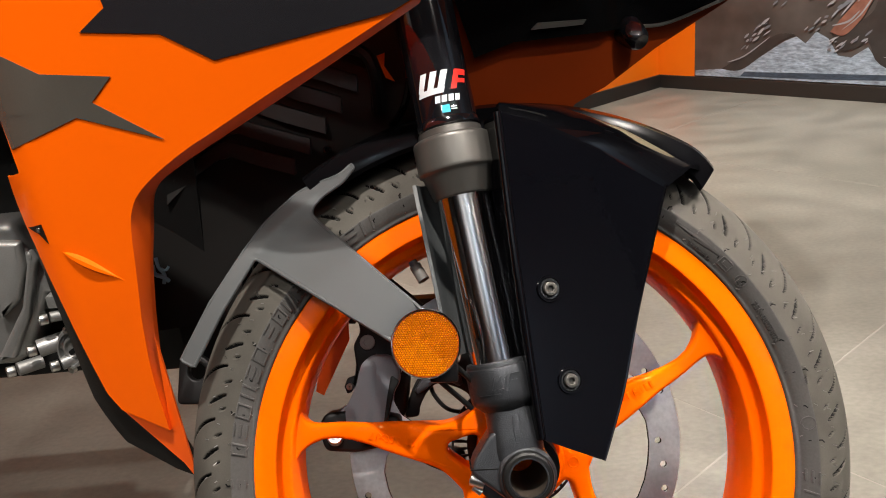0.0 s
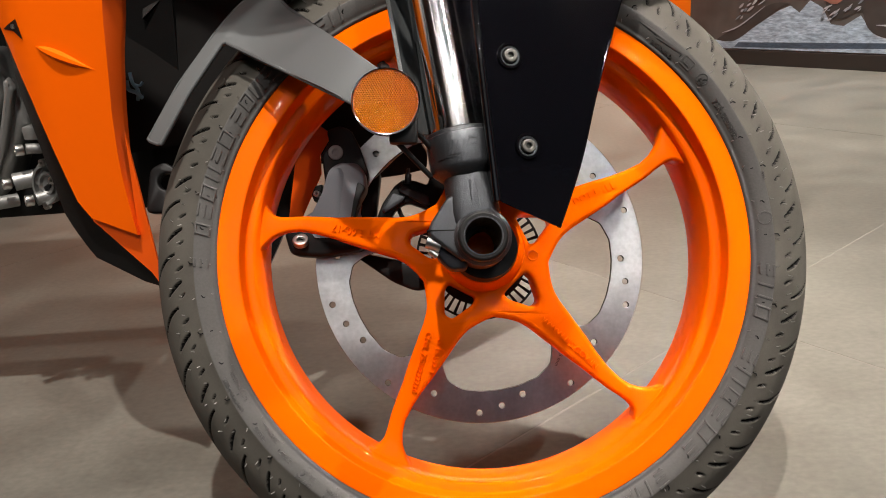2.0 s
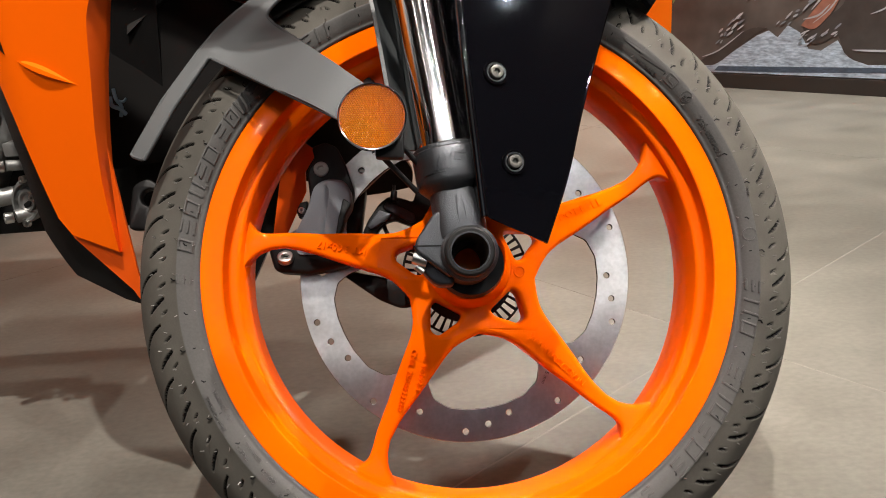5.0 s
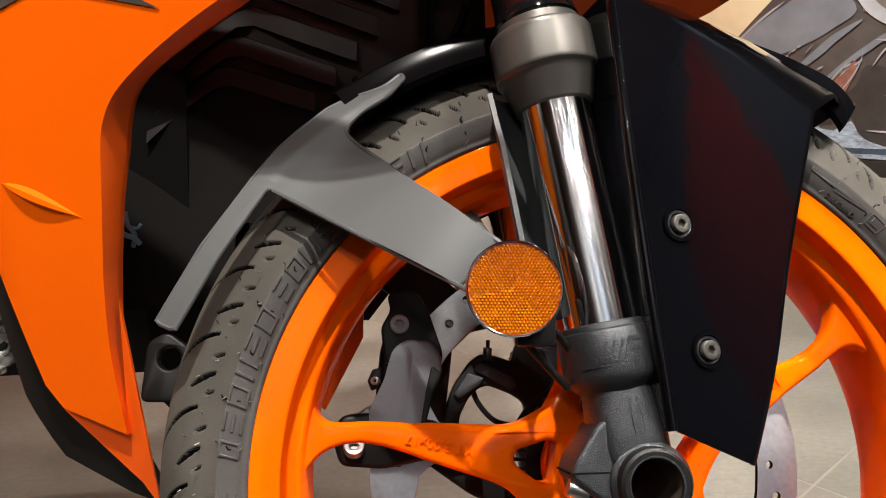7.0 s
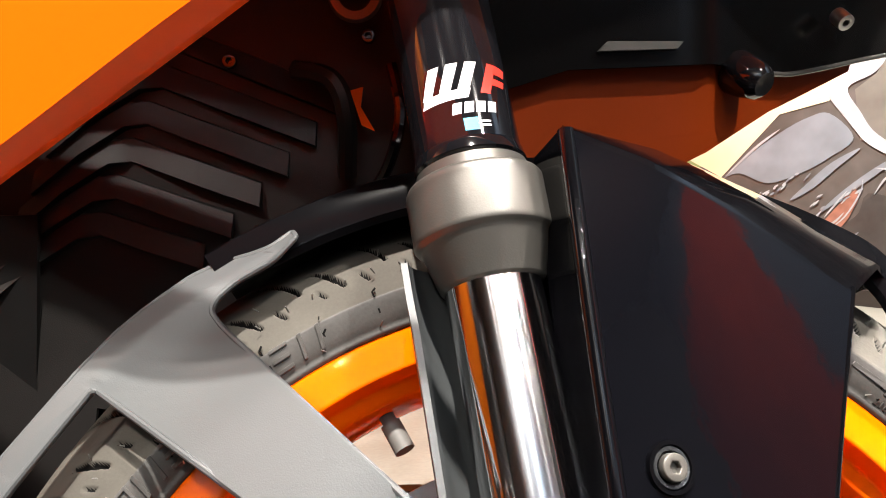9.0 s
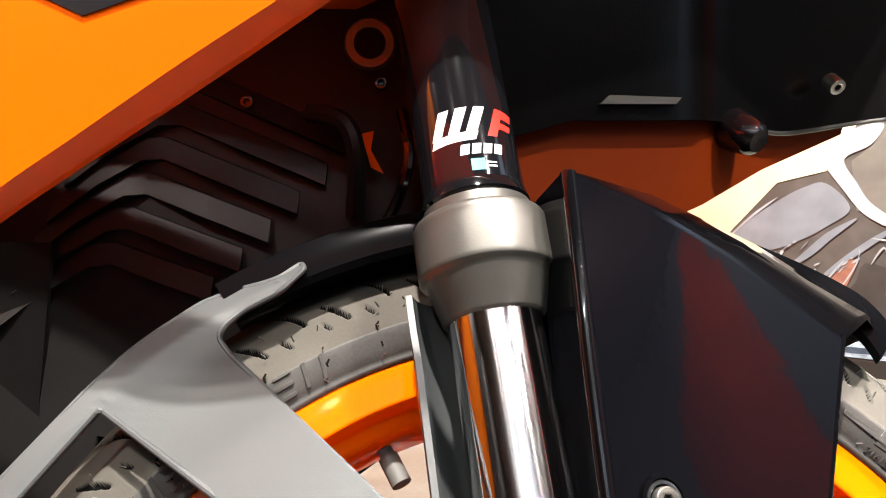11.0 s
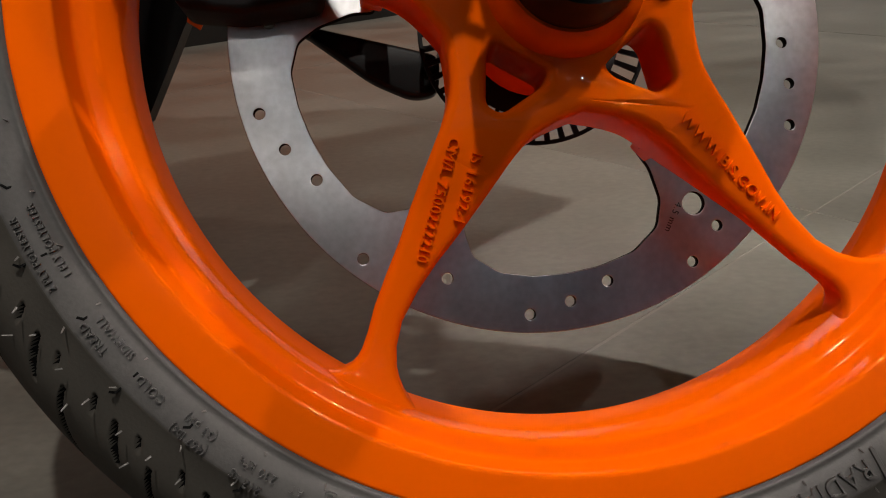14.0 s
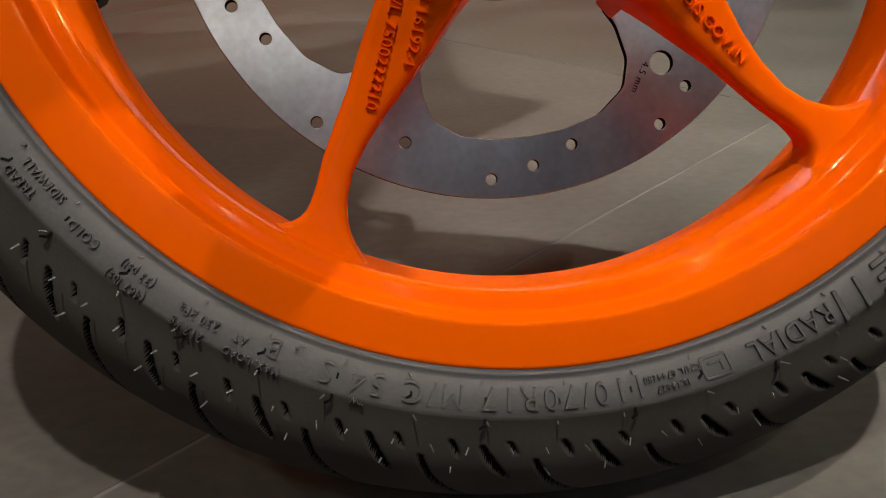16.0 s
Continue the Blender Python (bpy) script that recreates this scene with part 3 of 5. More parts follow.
# ---- brake disc ----
def build_disc():
    outer = circle(0, 0, 0.160, 200)
    holes = []
    for k in range(10):
        a = radians(-36 * k - 0.3)
        holes.append(circle(0.1387 * math.cos(a), 0.1387 * math.sin(a), 0.0030, 14))
        a = radians(-17.8 - 36 * k)
        holes.append(circle(0.1503 * math.cos(a), 0.1503 * math.sin(a), 0.0030, 14))
        if k % 2 == 0:
            a = radians(-9.2 - 36 * k)
            holes.append(circle(0.1448 * math.cos(a), 0.1448 * math.sin(a), 0.0030, 14))
    # one opening round the hub, with five tapered tabs left standing into it
    opening = []
    for k in range(5):
        c = -81.0 + 72 * k
        for a, r in ((-33, 0.084), (-31.5, 0.096), (-27, 0.113), (-23, 0.124), (-16, 0.1293), (-8, 0.130), (0, 0.130), (8, 0.130), (17, 0.1293), (25, 0.124), (30, 0.113), (33.5, 0.096), (34, 0.084)):
            t = radians(c + a)
            opening.append((r * math.cos(t), r * math.sin(t)))
        t = radians(-45.2 + 72 * k)
        holes.append(circle(0.1265 * math.cos(t), 0.1265 * math.sin(t), 0.0062, 20))
        t = radians(-44.8 + 72 * k)
        holes.append(circle(0.1441 * math.cos(t), 0.1441 * math.sin(t), 0.0030, 14))
    holes.append(rounded(opening, 0.003, 3))
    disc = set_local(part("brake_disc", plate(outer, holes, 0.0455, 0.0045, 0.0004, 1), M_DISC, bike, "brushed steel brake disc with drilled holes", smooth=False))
    # outer edge and hole walls coloured near-black, flat faces left steel
    disc.data.materials.append(M_DARK_CUT)
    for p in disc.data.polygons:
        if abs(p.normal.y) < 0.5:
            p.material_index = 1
    stamp = moved(text_mesh("4.5 mm", 0.0052, 0.0003, 1.1), pose(0.0778, 0.0431, -0.0975) @ pose(0, 0, 0, 0, 112.0, 0) @ pose(0, 0, 0, 90))
    part("stamped_size", stamp, M_BLACK, disc, "small dark stamped size", smooth=False)
    # toothed ring of the wheel speed sensor
    slots = []
    for k in range(46):
        a = 2 * math.pi * k / 46
        slots.append([((r * math.cos(a + s)), (r * math.sin(a + s))) for r, s in ((0.0465, -0.044), (0.0590, -0.042), (0.0590, 0.042), (0.0465, 0.044))])
    part("sensor_ring", plate(circle(0, 0, 0.0612, 96), [circle(0, 0, 0.035, 60), *slots], 0.038, 0.002, 0.0003, 1), M_BLACK, disc, "black slotted speed sensor ring")
    for k in range(5):
        lug = moved(box(0.080, 0.092, -0.002, 0.0435, -0.0045, 0.0045, 0.002), pose(0, 0, 0, 0, -(SPOKE0 + 72 * k), 0))
        part("disc_lug", lug, M_RIM, disc, "orange lug that carries the disc")
    return disc


# ---- fork ----
def build_fork(frame_, near):
    s = -1 if near else 1
    def ring(z, hx, hy, e, ox=0.0, n=48):
        out = []
        for k in range(n):
            a = 2 * math.pi * k / n
            c_, s_ = math.cos(a), math.sin(a)
            out.append((ox + hx * abs(c_) ** (2 / e) * (1 if c_ > 0 else -1), hy * abs(s_) ** (2 / e) * (1 if s_ > 0 else -1), z))
        return out

    body = loft([ring(*q) for q in ((0.0178, 0.0206, 0.0235, 3.5), (0.026, 0.0208, 0.0235, 3.6), (0.040, 0.0196, 0.0225, 3.2), (0.052, 0.0192, 0.0215, 2.6), (0.0575, 0.0196, 0.0212, 2.2))])
    cup = loft([ring(*q) for q in ((0.0530, 0.0200, 0.0212, 2.0), (0.0565, 0.0235, 0.0245, 2.0), (0.0585, 0.0256, 0.0262, 2.0), (0.0602, 0.0268, 0.0272, 2.0), (0.0622, 0.0275, 0.0279, 2.0), (0.0640, 0.0277, 0.0281, 2.0), (0.0858, 0.0276, 0.0280, 2.0),
                                  (0.0872, 0.0272, 0.0275, 2.0), (0.0880, 0.0262, 0.0264, 2.0), (0.0905, 0.0258, 0.0260, 2.0), (0.0914, 0.0250, 0.0252, 2.0), (0.0916, 0.0222, 0.0222, 2.0))])
    lug = revolve([(s * 0.0245, 0.0140), (s * 0.0245, 0.0200), (s * 0.0225, 0.0222), (-s * 0.022, 0.0222), (-s * 0.024, 0.0205), (-s * 0.024, 0.0140)], 56)
    moved(lug, pose(0.0025, 0, 0.003))
    ear = merged(plate(rounded([(-0.0390, 0.0135), (-0.0350, 0.0215), (-0.0190, 0.0385), (-0.0130, 0.040), (-0.0130, -0.012), (-0.0160, -0.0120), (-0.0360, 0.0085)], 0.003), (), 0.0, 0.040, 0.003, 3),
                 plate(rounded([(-0.0375, 0.012), (-0.0355, -0.004), (-0.0270, -0.0170), (-0.0120, -0.0190), (-0.0120, 0.012)], 0.005), (), s * -0.006, 0.026, 0.003, 3))
    flute = [loft([[(x0 + sx * w, s * (0.0215 + d), z) for sx, d in ((-1, -0.001), (-0.5, h), (0.5, h), (1, -0.001))] + [(x0, s * 0.015, z)] for z, w, h in ((0.022, 0.0062, 0.0020), (0.036, 0.0052, 0.0018), (0.045, 0.0044, 0.0010), (0.053, 0.0036, -0.0006))]) for x0 in (0.0020,)]
    leg = set_local(part("fork_leg", merged(body, cup, lug, ear, *flute), M_CAST, bike, "rough cast axle clamp of the fork"), WHEEL @ frame_)
    if near:
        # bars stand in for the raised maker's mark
        for k, (a0, a1, z0, z1) in enumerate(((-30, -27, 0.0695, 0.0805), (-20, -17, 0.0695, 0.0805), (-10, -7, 0.0695, 0.0805), (-30, -7, 0.0695, 0.0715), (-3, 0, 0.0685, 0.0815), (0, 15, 0.0795, 0.0815), (0, 13, 0.0745, 0.0765), (-50, -12, 0.0675, 0.0682))):
            secs = []
            for j in range(5):
                a = radians(-90 + 8 + a0 + (a1 - a0) * j / 4)
                lean_ = 0.09
                q = []
                for r_, z_ in ((0.0276, z0), (0.0287, z0), (0.0287, z1), (0.0276, z1)):
                    aa = a + lean_ * (z_ - 0.074) / 0.01 * 1.6
                    q.append((r_ * math.cos(aa), r_ * math.sin(aa), z_))
                secs.append(q)
            part("raised_bar", loft(secs), M_CAST, leg, "raised bar of the maker's mark", smooth=False)
    part("fork_tube", moved(revolve([(0.085, 0.0215), (0.25, 0.0215)], 64, closed=False), pose(0, 0, 0, 90)), M_CHROME_TUBE, leg, "polished chrome fork tube")
    seal = [(0.2235, 0.0216), (0.2245, 0.0232), (0.2250, 0.0236), (0.2430, 0.0288), (0.2440, 0.0296), (0.2450, 0.0313), (0.2456, 0.0317), (0.2475, 0.0318), (0.2680, 0.0318), (0.2700, 0.0317), (0.2716, 0.0309), (0.2724, 0.0296), (0.2728, 0.0270), (0.2732, 0.0262), (0.2785, 0.0258), (0.2790, 0.0248)]
    part("fork_seal", moved(revolve(seal, 64, closed=False), pose(0, 0, 0, 90)), M_SEAL, leg, "grey seal collar of the fork")
    part("outer_tube", moved(revolve([(0.270, 0.0248), (0.62, 0.0248), (0.62, 0.0)], 64, closed=False), pose(0, 0, 0, 90)), M_TUBE, leg, "glossy black outer fork tube")
    if near:
        def wrap(name, pts, mat, label):
            """A flat print laid round the tube; pts in metres across and up."""
            bm = outline_mesh([pts], 0, 0)
            for i in range(1, 14):
                bmesh.ops.bisect_plane(bm, geom=bm.verts[:] + bm.edges[:] + bm.faces[:], plane_co=(-0.03 + 0.06 * i / 14, 0, 0), plane_no=(1, 0, 0))
            for v in bm.verts:
                a = radians(-90) + v.co.x / 0.0248
                v.co = Vector((0.02495 * math.cos(a), 0.02495 * math.sin(a), v.co.y + 0.0025))
            part(name, bm, mat, leg, label)

        def slab(x, z, w, h, lean_=0.25):
            return [(x, z), (x + w, z), (x + w + lean_ * h, z + h), (x + lean_ * h, z + h)]
        for k in range(3):
            wrap("print_bar", slab(-0.0205 + 0.0086 * k, 0.3060, 0.0054, 0.0140, 0.40), M_WHITE, "white bar of the maker's print")
        wrap("print_bar", slab(-0.0212, 0.3020, 0.0222, 0.0046, 0.40), M_WHITE, "white bar of the maker's print")
        wrap("print_bar", slab(0.0070, 0.3040, 0.0050, 0.0160, 0.40), M_RED, "red bar of the maker's print")
        wrap("print_bar", slab(0.0160, 0.3150, 0.0080, 0.0050, 0.40), M_RED, "red bar of the maker's print")
        wrap("print_bar", slab(0.0138, 0.3088, 0.0078, 0.0036, 0.40), M_RED, "red bar of the maker's print")
        for k in range(4):
            wrap("print_bar", slab(-0.0075 + 0.0054 * k, 0.2945, 0.0042, 0.0054, 0.2), M_WHITE, "small white bar of print")
        wrap("print_patch", slab(-0.0030, 0.2860, 0.0064, 0.0060, 0.0), M_BLUE, "light blue square print")
        for k in range(2):
            wrap("print_bar", slab(0.0042, 0.2895 - 0.0019 * k, 0.0050, 0.0009, 0.0), M_WHITE, "tiny white line of print")
        part("tube_ring", moved(revolve([(0.2792, 0.0250), (0.2805, 0.0262), (0.2850, 0.0255), (0.2862, 0.0249)], 64, closed=False), pose(0, 0, 0, 90)), M_TUBE, leg)
    # axle ring with an open bore
    ring_ = revolve([(s * 0.0310, 0.0140), (s * 0.0310, 0.0172), (s * 0.0300, 0.0188), (s * 0.0285, 0.0195), (s * 0.0225, 0.0198), (-s * 0.02, 0.0198), (-s * 0.02, 0.0140)], 64)
    part("axle", moved(ring_, pose(0.0025, 0, 0.003)), M_BLACK, leg, "hollow black axle end")
    part("axle_bore", moved(revolve([(-s * 0.075, 0.0), (-s * 0.075, 0.0138), (s * 0.029, 0.01395)], 40, closed=False), pose(0.0025, 0, 0.003)), M_BORE, leg, "dull brown-grey bore of the axle")
    if near:
        rim_ = revolve([(0.002, 0.0139), (-0.0008, 0.0141), (-0.0008, 0.0149), (0, 0.0153)], 56, closed=False)
        part("axle_edge", moved(rim_, pose(0.0025, -0.0306, 0.003)), M_CAST, leg, "worn metal edge of the axle bore")
        part("clamp_slot", moved(box(-0.0130, 0.0130, -0.0203, 0.018, -0.0005, 0.0005), pose(-0.0262, 0, 0.0136, 0, 9.0, 0)), M_DARK_CUT, leg)
        head = merged(rod((-0.0400, -0.0120, 0.0082), (-0.0305, -0.0120, 0.0030), 0.0054, 20), rod((-0.0404, -0.0120, 0.0084), (-0.0400, -0.0120, 0.0082), 0.0046, 20), rod((-0.0395, -0.0105, 0.0010), (-0.0345, -0.0105, -0.0045), 0.0028, 14))
        part("pinch_bolt", head, M_STEEL, leg, "bright steel pinch bolt")
    return leg


# ---- mudguard, guards, reflector ----
def build_mudguard():
    prof = [(-0.0630, 0.2850), (-0.0632, 0.2900), (-0.0625, 0.2970), (-0.0610, 0.3040), (-0.0480, 0.3105), (-0.0300, 0.3150), (-0.0120, 0.3172), (0.0, 0.3176)]
    prof = prof + [(-y, r) for y, r in prof[-2::-1]]
    inner = [(y * 0.955, r - 0.0032 if abs(y) < 0.066 else r) for y, r in prof]
    bm = revolve(prof + inner[::-1], 72, 55, 127)
    for v in bm.verts:
        a = math.degrees(math.atan2(v.co.z, v.co.x))
        if a < 61:
            t = ((61 - a) / 6) ** 2
            r = math.hypot(v.co.x, v.co.z) - 0.005 * t
            v.co = Vector((r * math.cos(radians(a)), v.co.y * (1 - 0.10 * t), r * math.sin(radians(a))))
    guard = set_local(part("mudguard", bm, M_GUARD, bike, "glossy black front mudguard close over the tyre"))
    arm = [(-0.1410, 0.2560), (-0.1507, 0.2474), (-0.1609, 0.2435), (-0.1714, 0.2415), (-0.1882, 0.2330), (-0.2065, 0.2175), (-0.2190, 0.2050), (-0.2340, 0.1850), (-0.2640, 0.1400), (-0.2890, 0.0925), (-0.2755, 0.0870), (-0.2520, 0.1330), (-0.2240, 0.1775),
           (-0.1070, 0.1085), (-0.0840, 0.1330), (-0.1690, 0.2060), (-0.1758, 0.2140), (-0.1741, 0.2207), (-0.1660, 0.2292), (-0.1487, 0.2400), (-0.1390, 0.2520)]

    def arm_y(x, z):
        t = max(0.0, min(1.0, (0.8 * (x + 0.20) - 0.58 * (z - 0.20)) / 0.125))
        return -0.066 - 0.054 * t * t * (3 - 2 * t) + 0.45 * max(0.0, math.hypot(x, z) - 0.287)

    part("mudguard_stay", sheet(rounded(arm, 0.004), arm_y, 0.007, 0.0045), M_GREY, guard, "matt grey plastic stay of the mudguard")
    ring = rounded(arm, 0.004)
    part("stay_rim", cable([(x, arm_y(x, z) + 0.0012, z) for x, z in ring + ring[:1]], 0.0016, 8), M_GREY, guard, "rounded rim of the stay")
    # the grey stay mirrored, black instead to stand for shade
    part("far_stay", sheet(rounded(arm, 0.004), lambda x, z: -arm_y(x, z), 0.006, 0.014), M_BLACK, guard, "stay on the far side, coloured black for its shade")
    return guard


def build_deflector():
    def face(x, z):
        return -0.1289 + 0.2773 * x - 0.0042 * z

    outline = [(-0.0190, 0.2805), (-0.0110, 0.1960), (-0.0040, 0.1320), (0.0080, 0.0310), (0.0555, 0.0120), (0.0735, 0.0650), (0.0895, 0.1305), (0.1170, 0.2268), (0.0600, 0.2560), (0.0175, 0.2725)]
    d = set_local(part("fork_deflector", sheet(rounded(outline, 0.004), face, 0.003, 0.02), M_WAVY, bike, "glossy black side deflector bolted beside the fork"))
    # its folded rear edge
    secs = []
    for x, z in ((-0.0190, 0.2805), (-0.0110, 0.1960), (-0.0040, 0.1320), (0.0080, 0.0310)):
        y = face(x, z)
        secs.append([(x, y, z), (x - 0.004, y + 0.003, z), (x - 0.010, y + 0.03, z), (x - 0.007, y + 0.031, z), (x, y + 0.006, z), (x + 0.003, y + 0.003, z)])
    part("rear_fold", loft(secs), M_GLOSS, d)
    part("rear_edge", cable([(x - 0.001, face(x, z) + 0.002, z) for x, z in ((-0.0190, 0.2805), (-0.0110, 0.1960), (-0.0040, 0.1320), (0.0080, 0.0310))], 0.0036, 16), M_GLOSS, d, "rounded glossy rear edge")
    part("front_edge", cable([(x, face(x, z) + 0.0012, z) for x, z in ((0.0555, 0.0120), (0.0735, 0.0650), (0.0895, 0.1305), (0.1170, 0.2268))], 0.0017, 10), M_GLOSS, d, "rounded glossy front edge")
    # the top bridge to the mudguard's tip
    top = [(-0.0190, 0.2805), (0.0175, 0.2725), (0.0600, 0.2560), (0.1170, 0.2268)]
    far = [(-0.020, -0.060, 0.296), (0.045, -0.058, 0.297), (0.105, -0.055, 0.277), (0.166, -0.050, 0.247)]
    a = [Vector((x, face(x, z), z)) for x, z in top]
    secs = []
    for p, q in zip(a, far):
        q = Vector(q)
        m = (p + q) / 2 + Vector((0.004, 0, 0.010))
        up = Vector((0, 0, -0.003))
        secs.append([p, (p + m) / 2 + Vector((0, 0, 0.003)), m, (m + q) / 2 + Vector((0, 0, 0.002)), q, q + up, m + up, p + up])
    part("top_bridge", loft(secs), M_GLOSS, d)
    for x, z in ((0.0165, 0.1442), (0.0306, 0.0741)):
        y = face(x, z)
        n = Vector((0.2773, -1, -0.0042)).normalized()
        well = revolve([(0.0, 0.0105), (-0.0018, 0.0100), (-0.0018, 0.0085), (0.002, 0.0075), (0.002, 0.0)], 32, closed=False)
        moved(well, Matrix.Translation((x, y, z)) @ (-n).to_track_quat("Y", "Z").to_matrix().to_4x4())
        part("bolt_well", well, M_GLOSS, d)
        washer = moved(revolve([(0.0, 0.0062), (-0.0012, 0.0064), (-0.0014, 0.0078), (0.0, 0.0082)], 32, closed=False), Matrix.Translation((x, y, z)) @ (-n).to_track_quat("Y", "Z").to_matrix().to_4x4())
        part("washer", washer, M_CAST, d, "dark metal washer")
        socket_bolt(d, "panel_bolt", Vector((x, y, z)) + n * 0.002, 0.0054, 0.004, n, M_SEAL, "grey socket-head bolt")
    return d


def build_fork_guard():
    secs = []
    for i in range(9):
        z = 0.10 + 0.142 * i / 8
        ring = []
        cut = 0.0 if i < 7 else (i - 6) * 7
        for k in range(21):
            a = radians(72 + cut + (116 - 2 * cut) * k / 20)
            ring.append((0.0385 * math.cos(a), 0.0385 * math.sin(a) * 0.9, z))
        for k in range(20, -1, -1):
            a = radians(72 + cut + (116 - 2 * cut) * k / 20)
            ring.append((0.0355 * math.cos(a), 0.0355 * math.sin(a) * 0.9, z))
        secs.append(ring)
    guard = set_local(part("fork_guard", loft(secs), M_GREY, bike, "grey plastic guard behind the fork tube"), WHEEL @ FORK)
    secs = []
    for i in range(9):
        z = 0.10 + 0.170 * i / 8
        r = 0.034 if i < 6 else 0.034 + 0.0015 * (i - 5)
        arc = [radians(-22 + 94 * k / 14) for k in range(15)]
        secs.append([(r * math.cos(a), r * math.sin(a), z) for a in arc] + [((r - 0.003) * math.cos(a), (r - 0.003) * math.sin(a), z) for a in arc[::-1]])
    part("guard_side", loft(secs), M_BLACK, guard, "black plastic side of the guard")
    return guard


def build_reflector():
    base = set_local(part("reflector", revolve([(0.0065, 0.0), (0.0065, 0.0235), (0.003, 0.0256), (-0.0020, 0.0256)], 64, closed=False),
                          M_BLACK, bike, "round amber side reflector in a thin chrome ring"), WHEEL @ Matrix.Translation((-0.0785, -0.1340, 0.105)))
    part("chrome_ring", revolve([(0.0030, 0.0257), (-0.0022, 0.0262), (-0.0038, 0.0261), (-0.0044, 0.0256), (-0.0042, 0.0250), (-0.0030, 0.0248)], 72, closed=False), M_CHROME, base, "thin chrome ring")
    # prisms in six wedges, cut steeper one way in every other wedge
    bm = bmesh.new()
    step = 0.0019
    for i in range(-15, 16):
        for j in range(-17, 18):
            x, z = (i + 0.5 * (j % 2)) * step, j * step * 0.866
            if math.hypot(x, z) > 0.0241:
                continue
            k = int(((math.degrees(math.atan2(z, x)) - 12) % 360) // 60)
            t = radians(60 * k + 42 + (40 if k % 2 else 0))
            off, high = (0.0006, 0.0046) if k % 2 else (0.0003, 0.0044)
            tip = (x + off * math.cos(t), -high, z + off * math.sin(t))
            ring = [bm.verts.new((x + step * 0.50 * math.cos(radians(a)), -0.0028, z + step * 0.50 * math.sin(radians(a)))) for a in range(30, 390, 60)]
            top = bm.verts.new(tip)
            for a in range(6):
                bm.faces.new((ring[a], ring[(a + 1) % 6], top))
    tagged(part("prism_lens", bm, M_AMBER, base, smooth=False), "amber prismatic lens", kind="stuff")
    back = bmesh.new()
    bmesh.ops.create_circle(back, cap_ends=True, segments=48, radius=0.0252)
    part("lens_back", moved(back, pose(0, -0.0026, 0, 90)), M_AMBER_DEEP, base)
    part("reflector_bracket", merged(box(0.002, 0.024, 0.006, 0.016, -0.030, -0.004, 0.003), rod((0.004, 0.012, -0.024), (0.034, 0.028, -0.052), 0.0022), rod((0.018, 0.012, -0.014), (0.040, 0.028, -0.036), 0.0022)), M_BLACK, base, "black bracket")
    return base


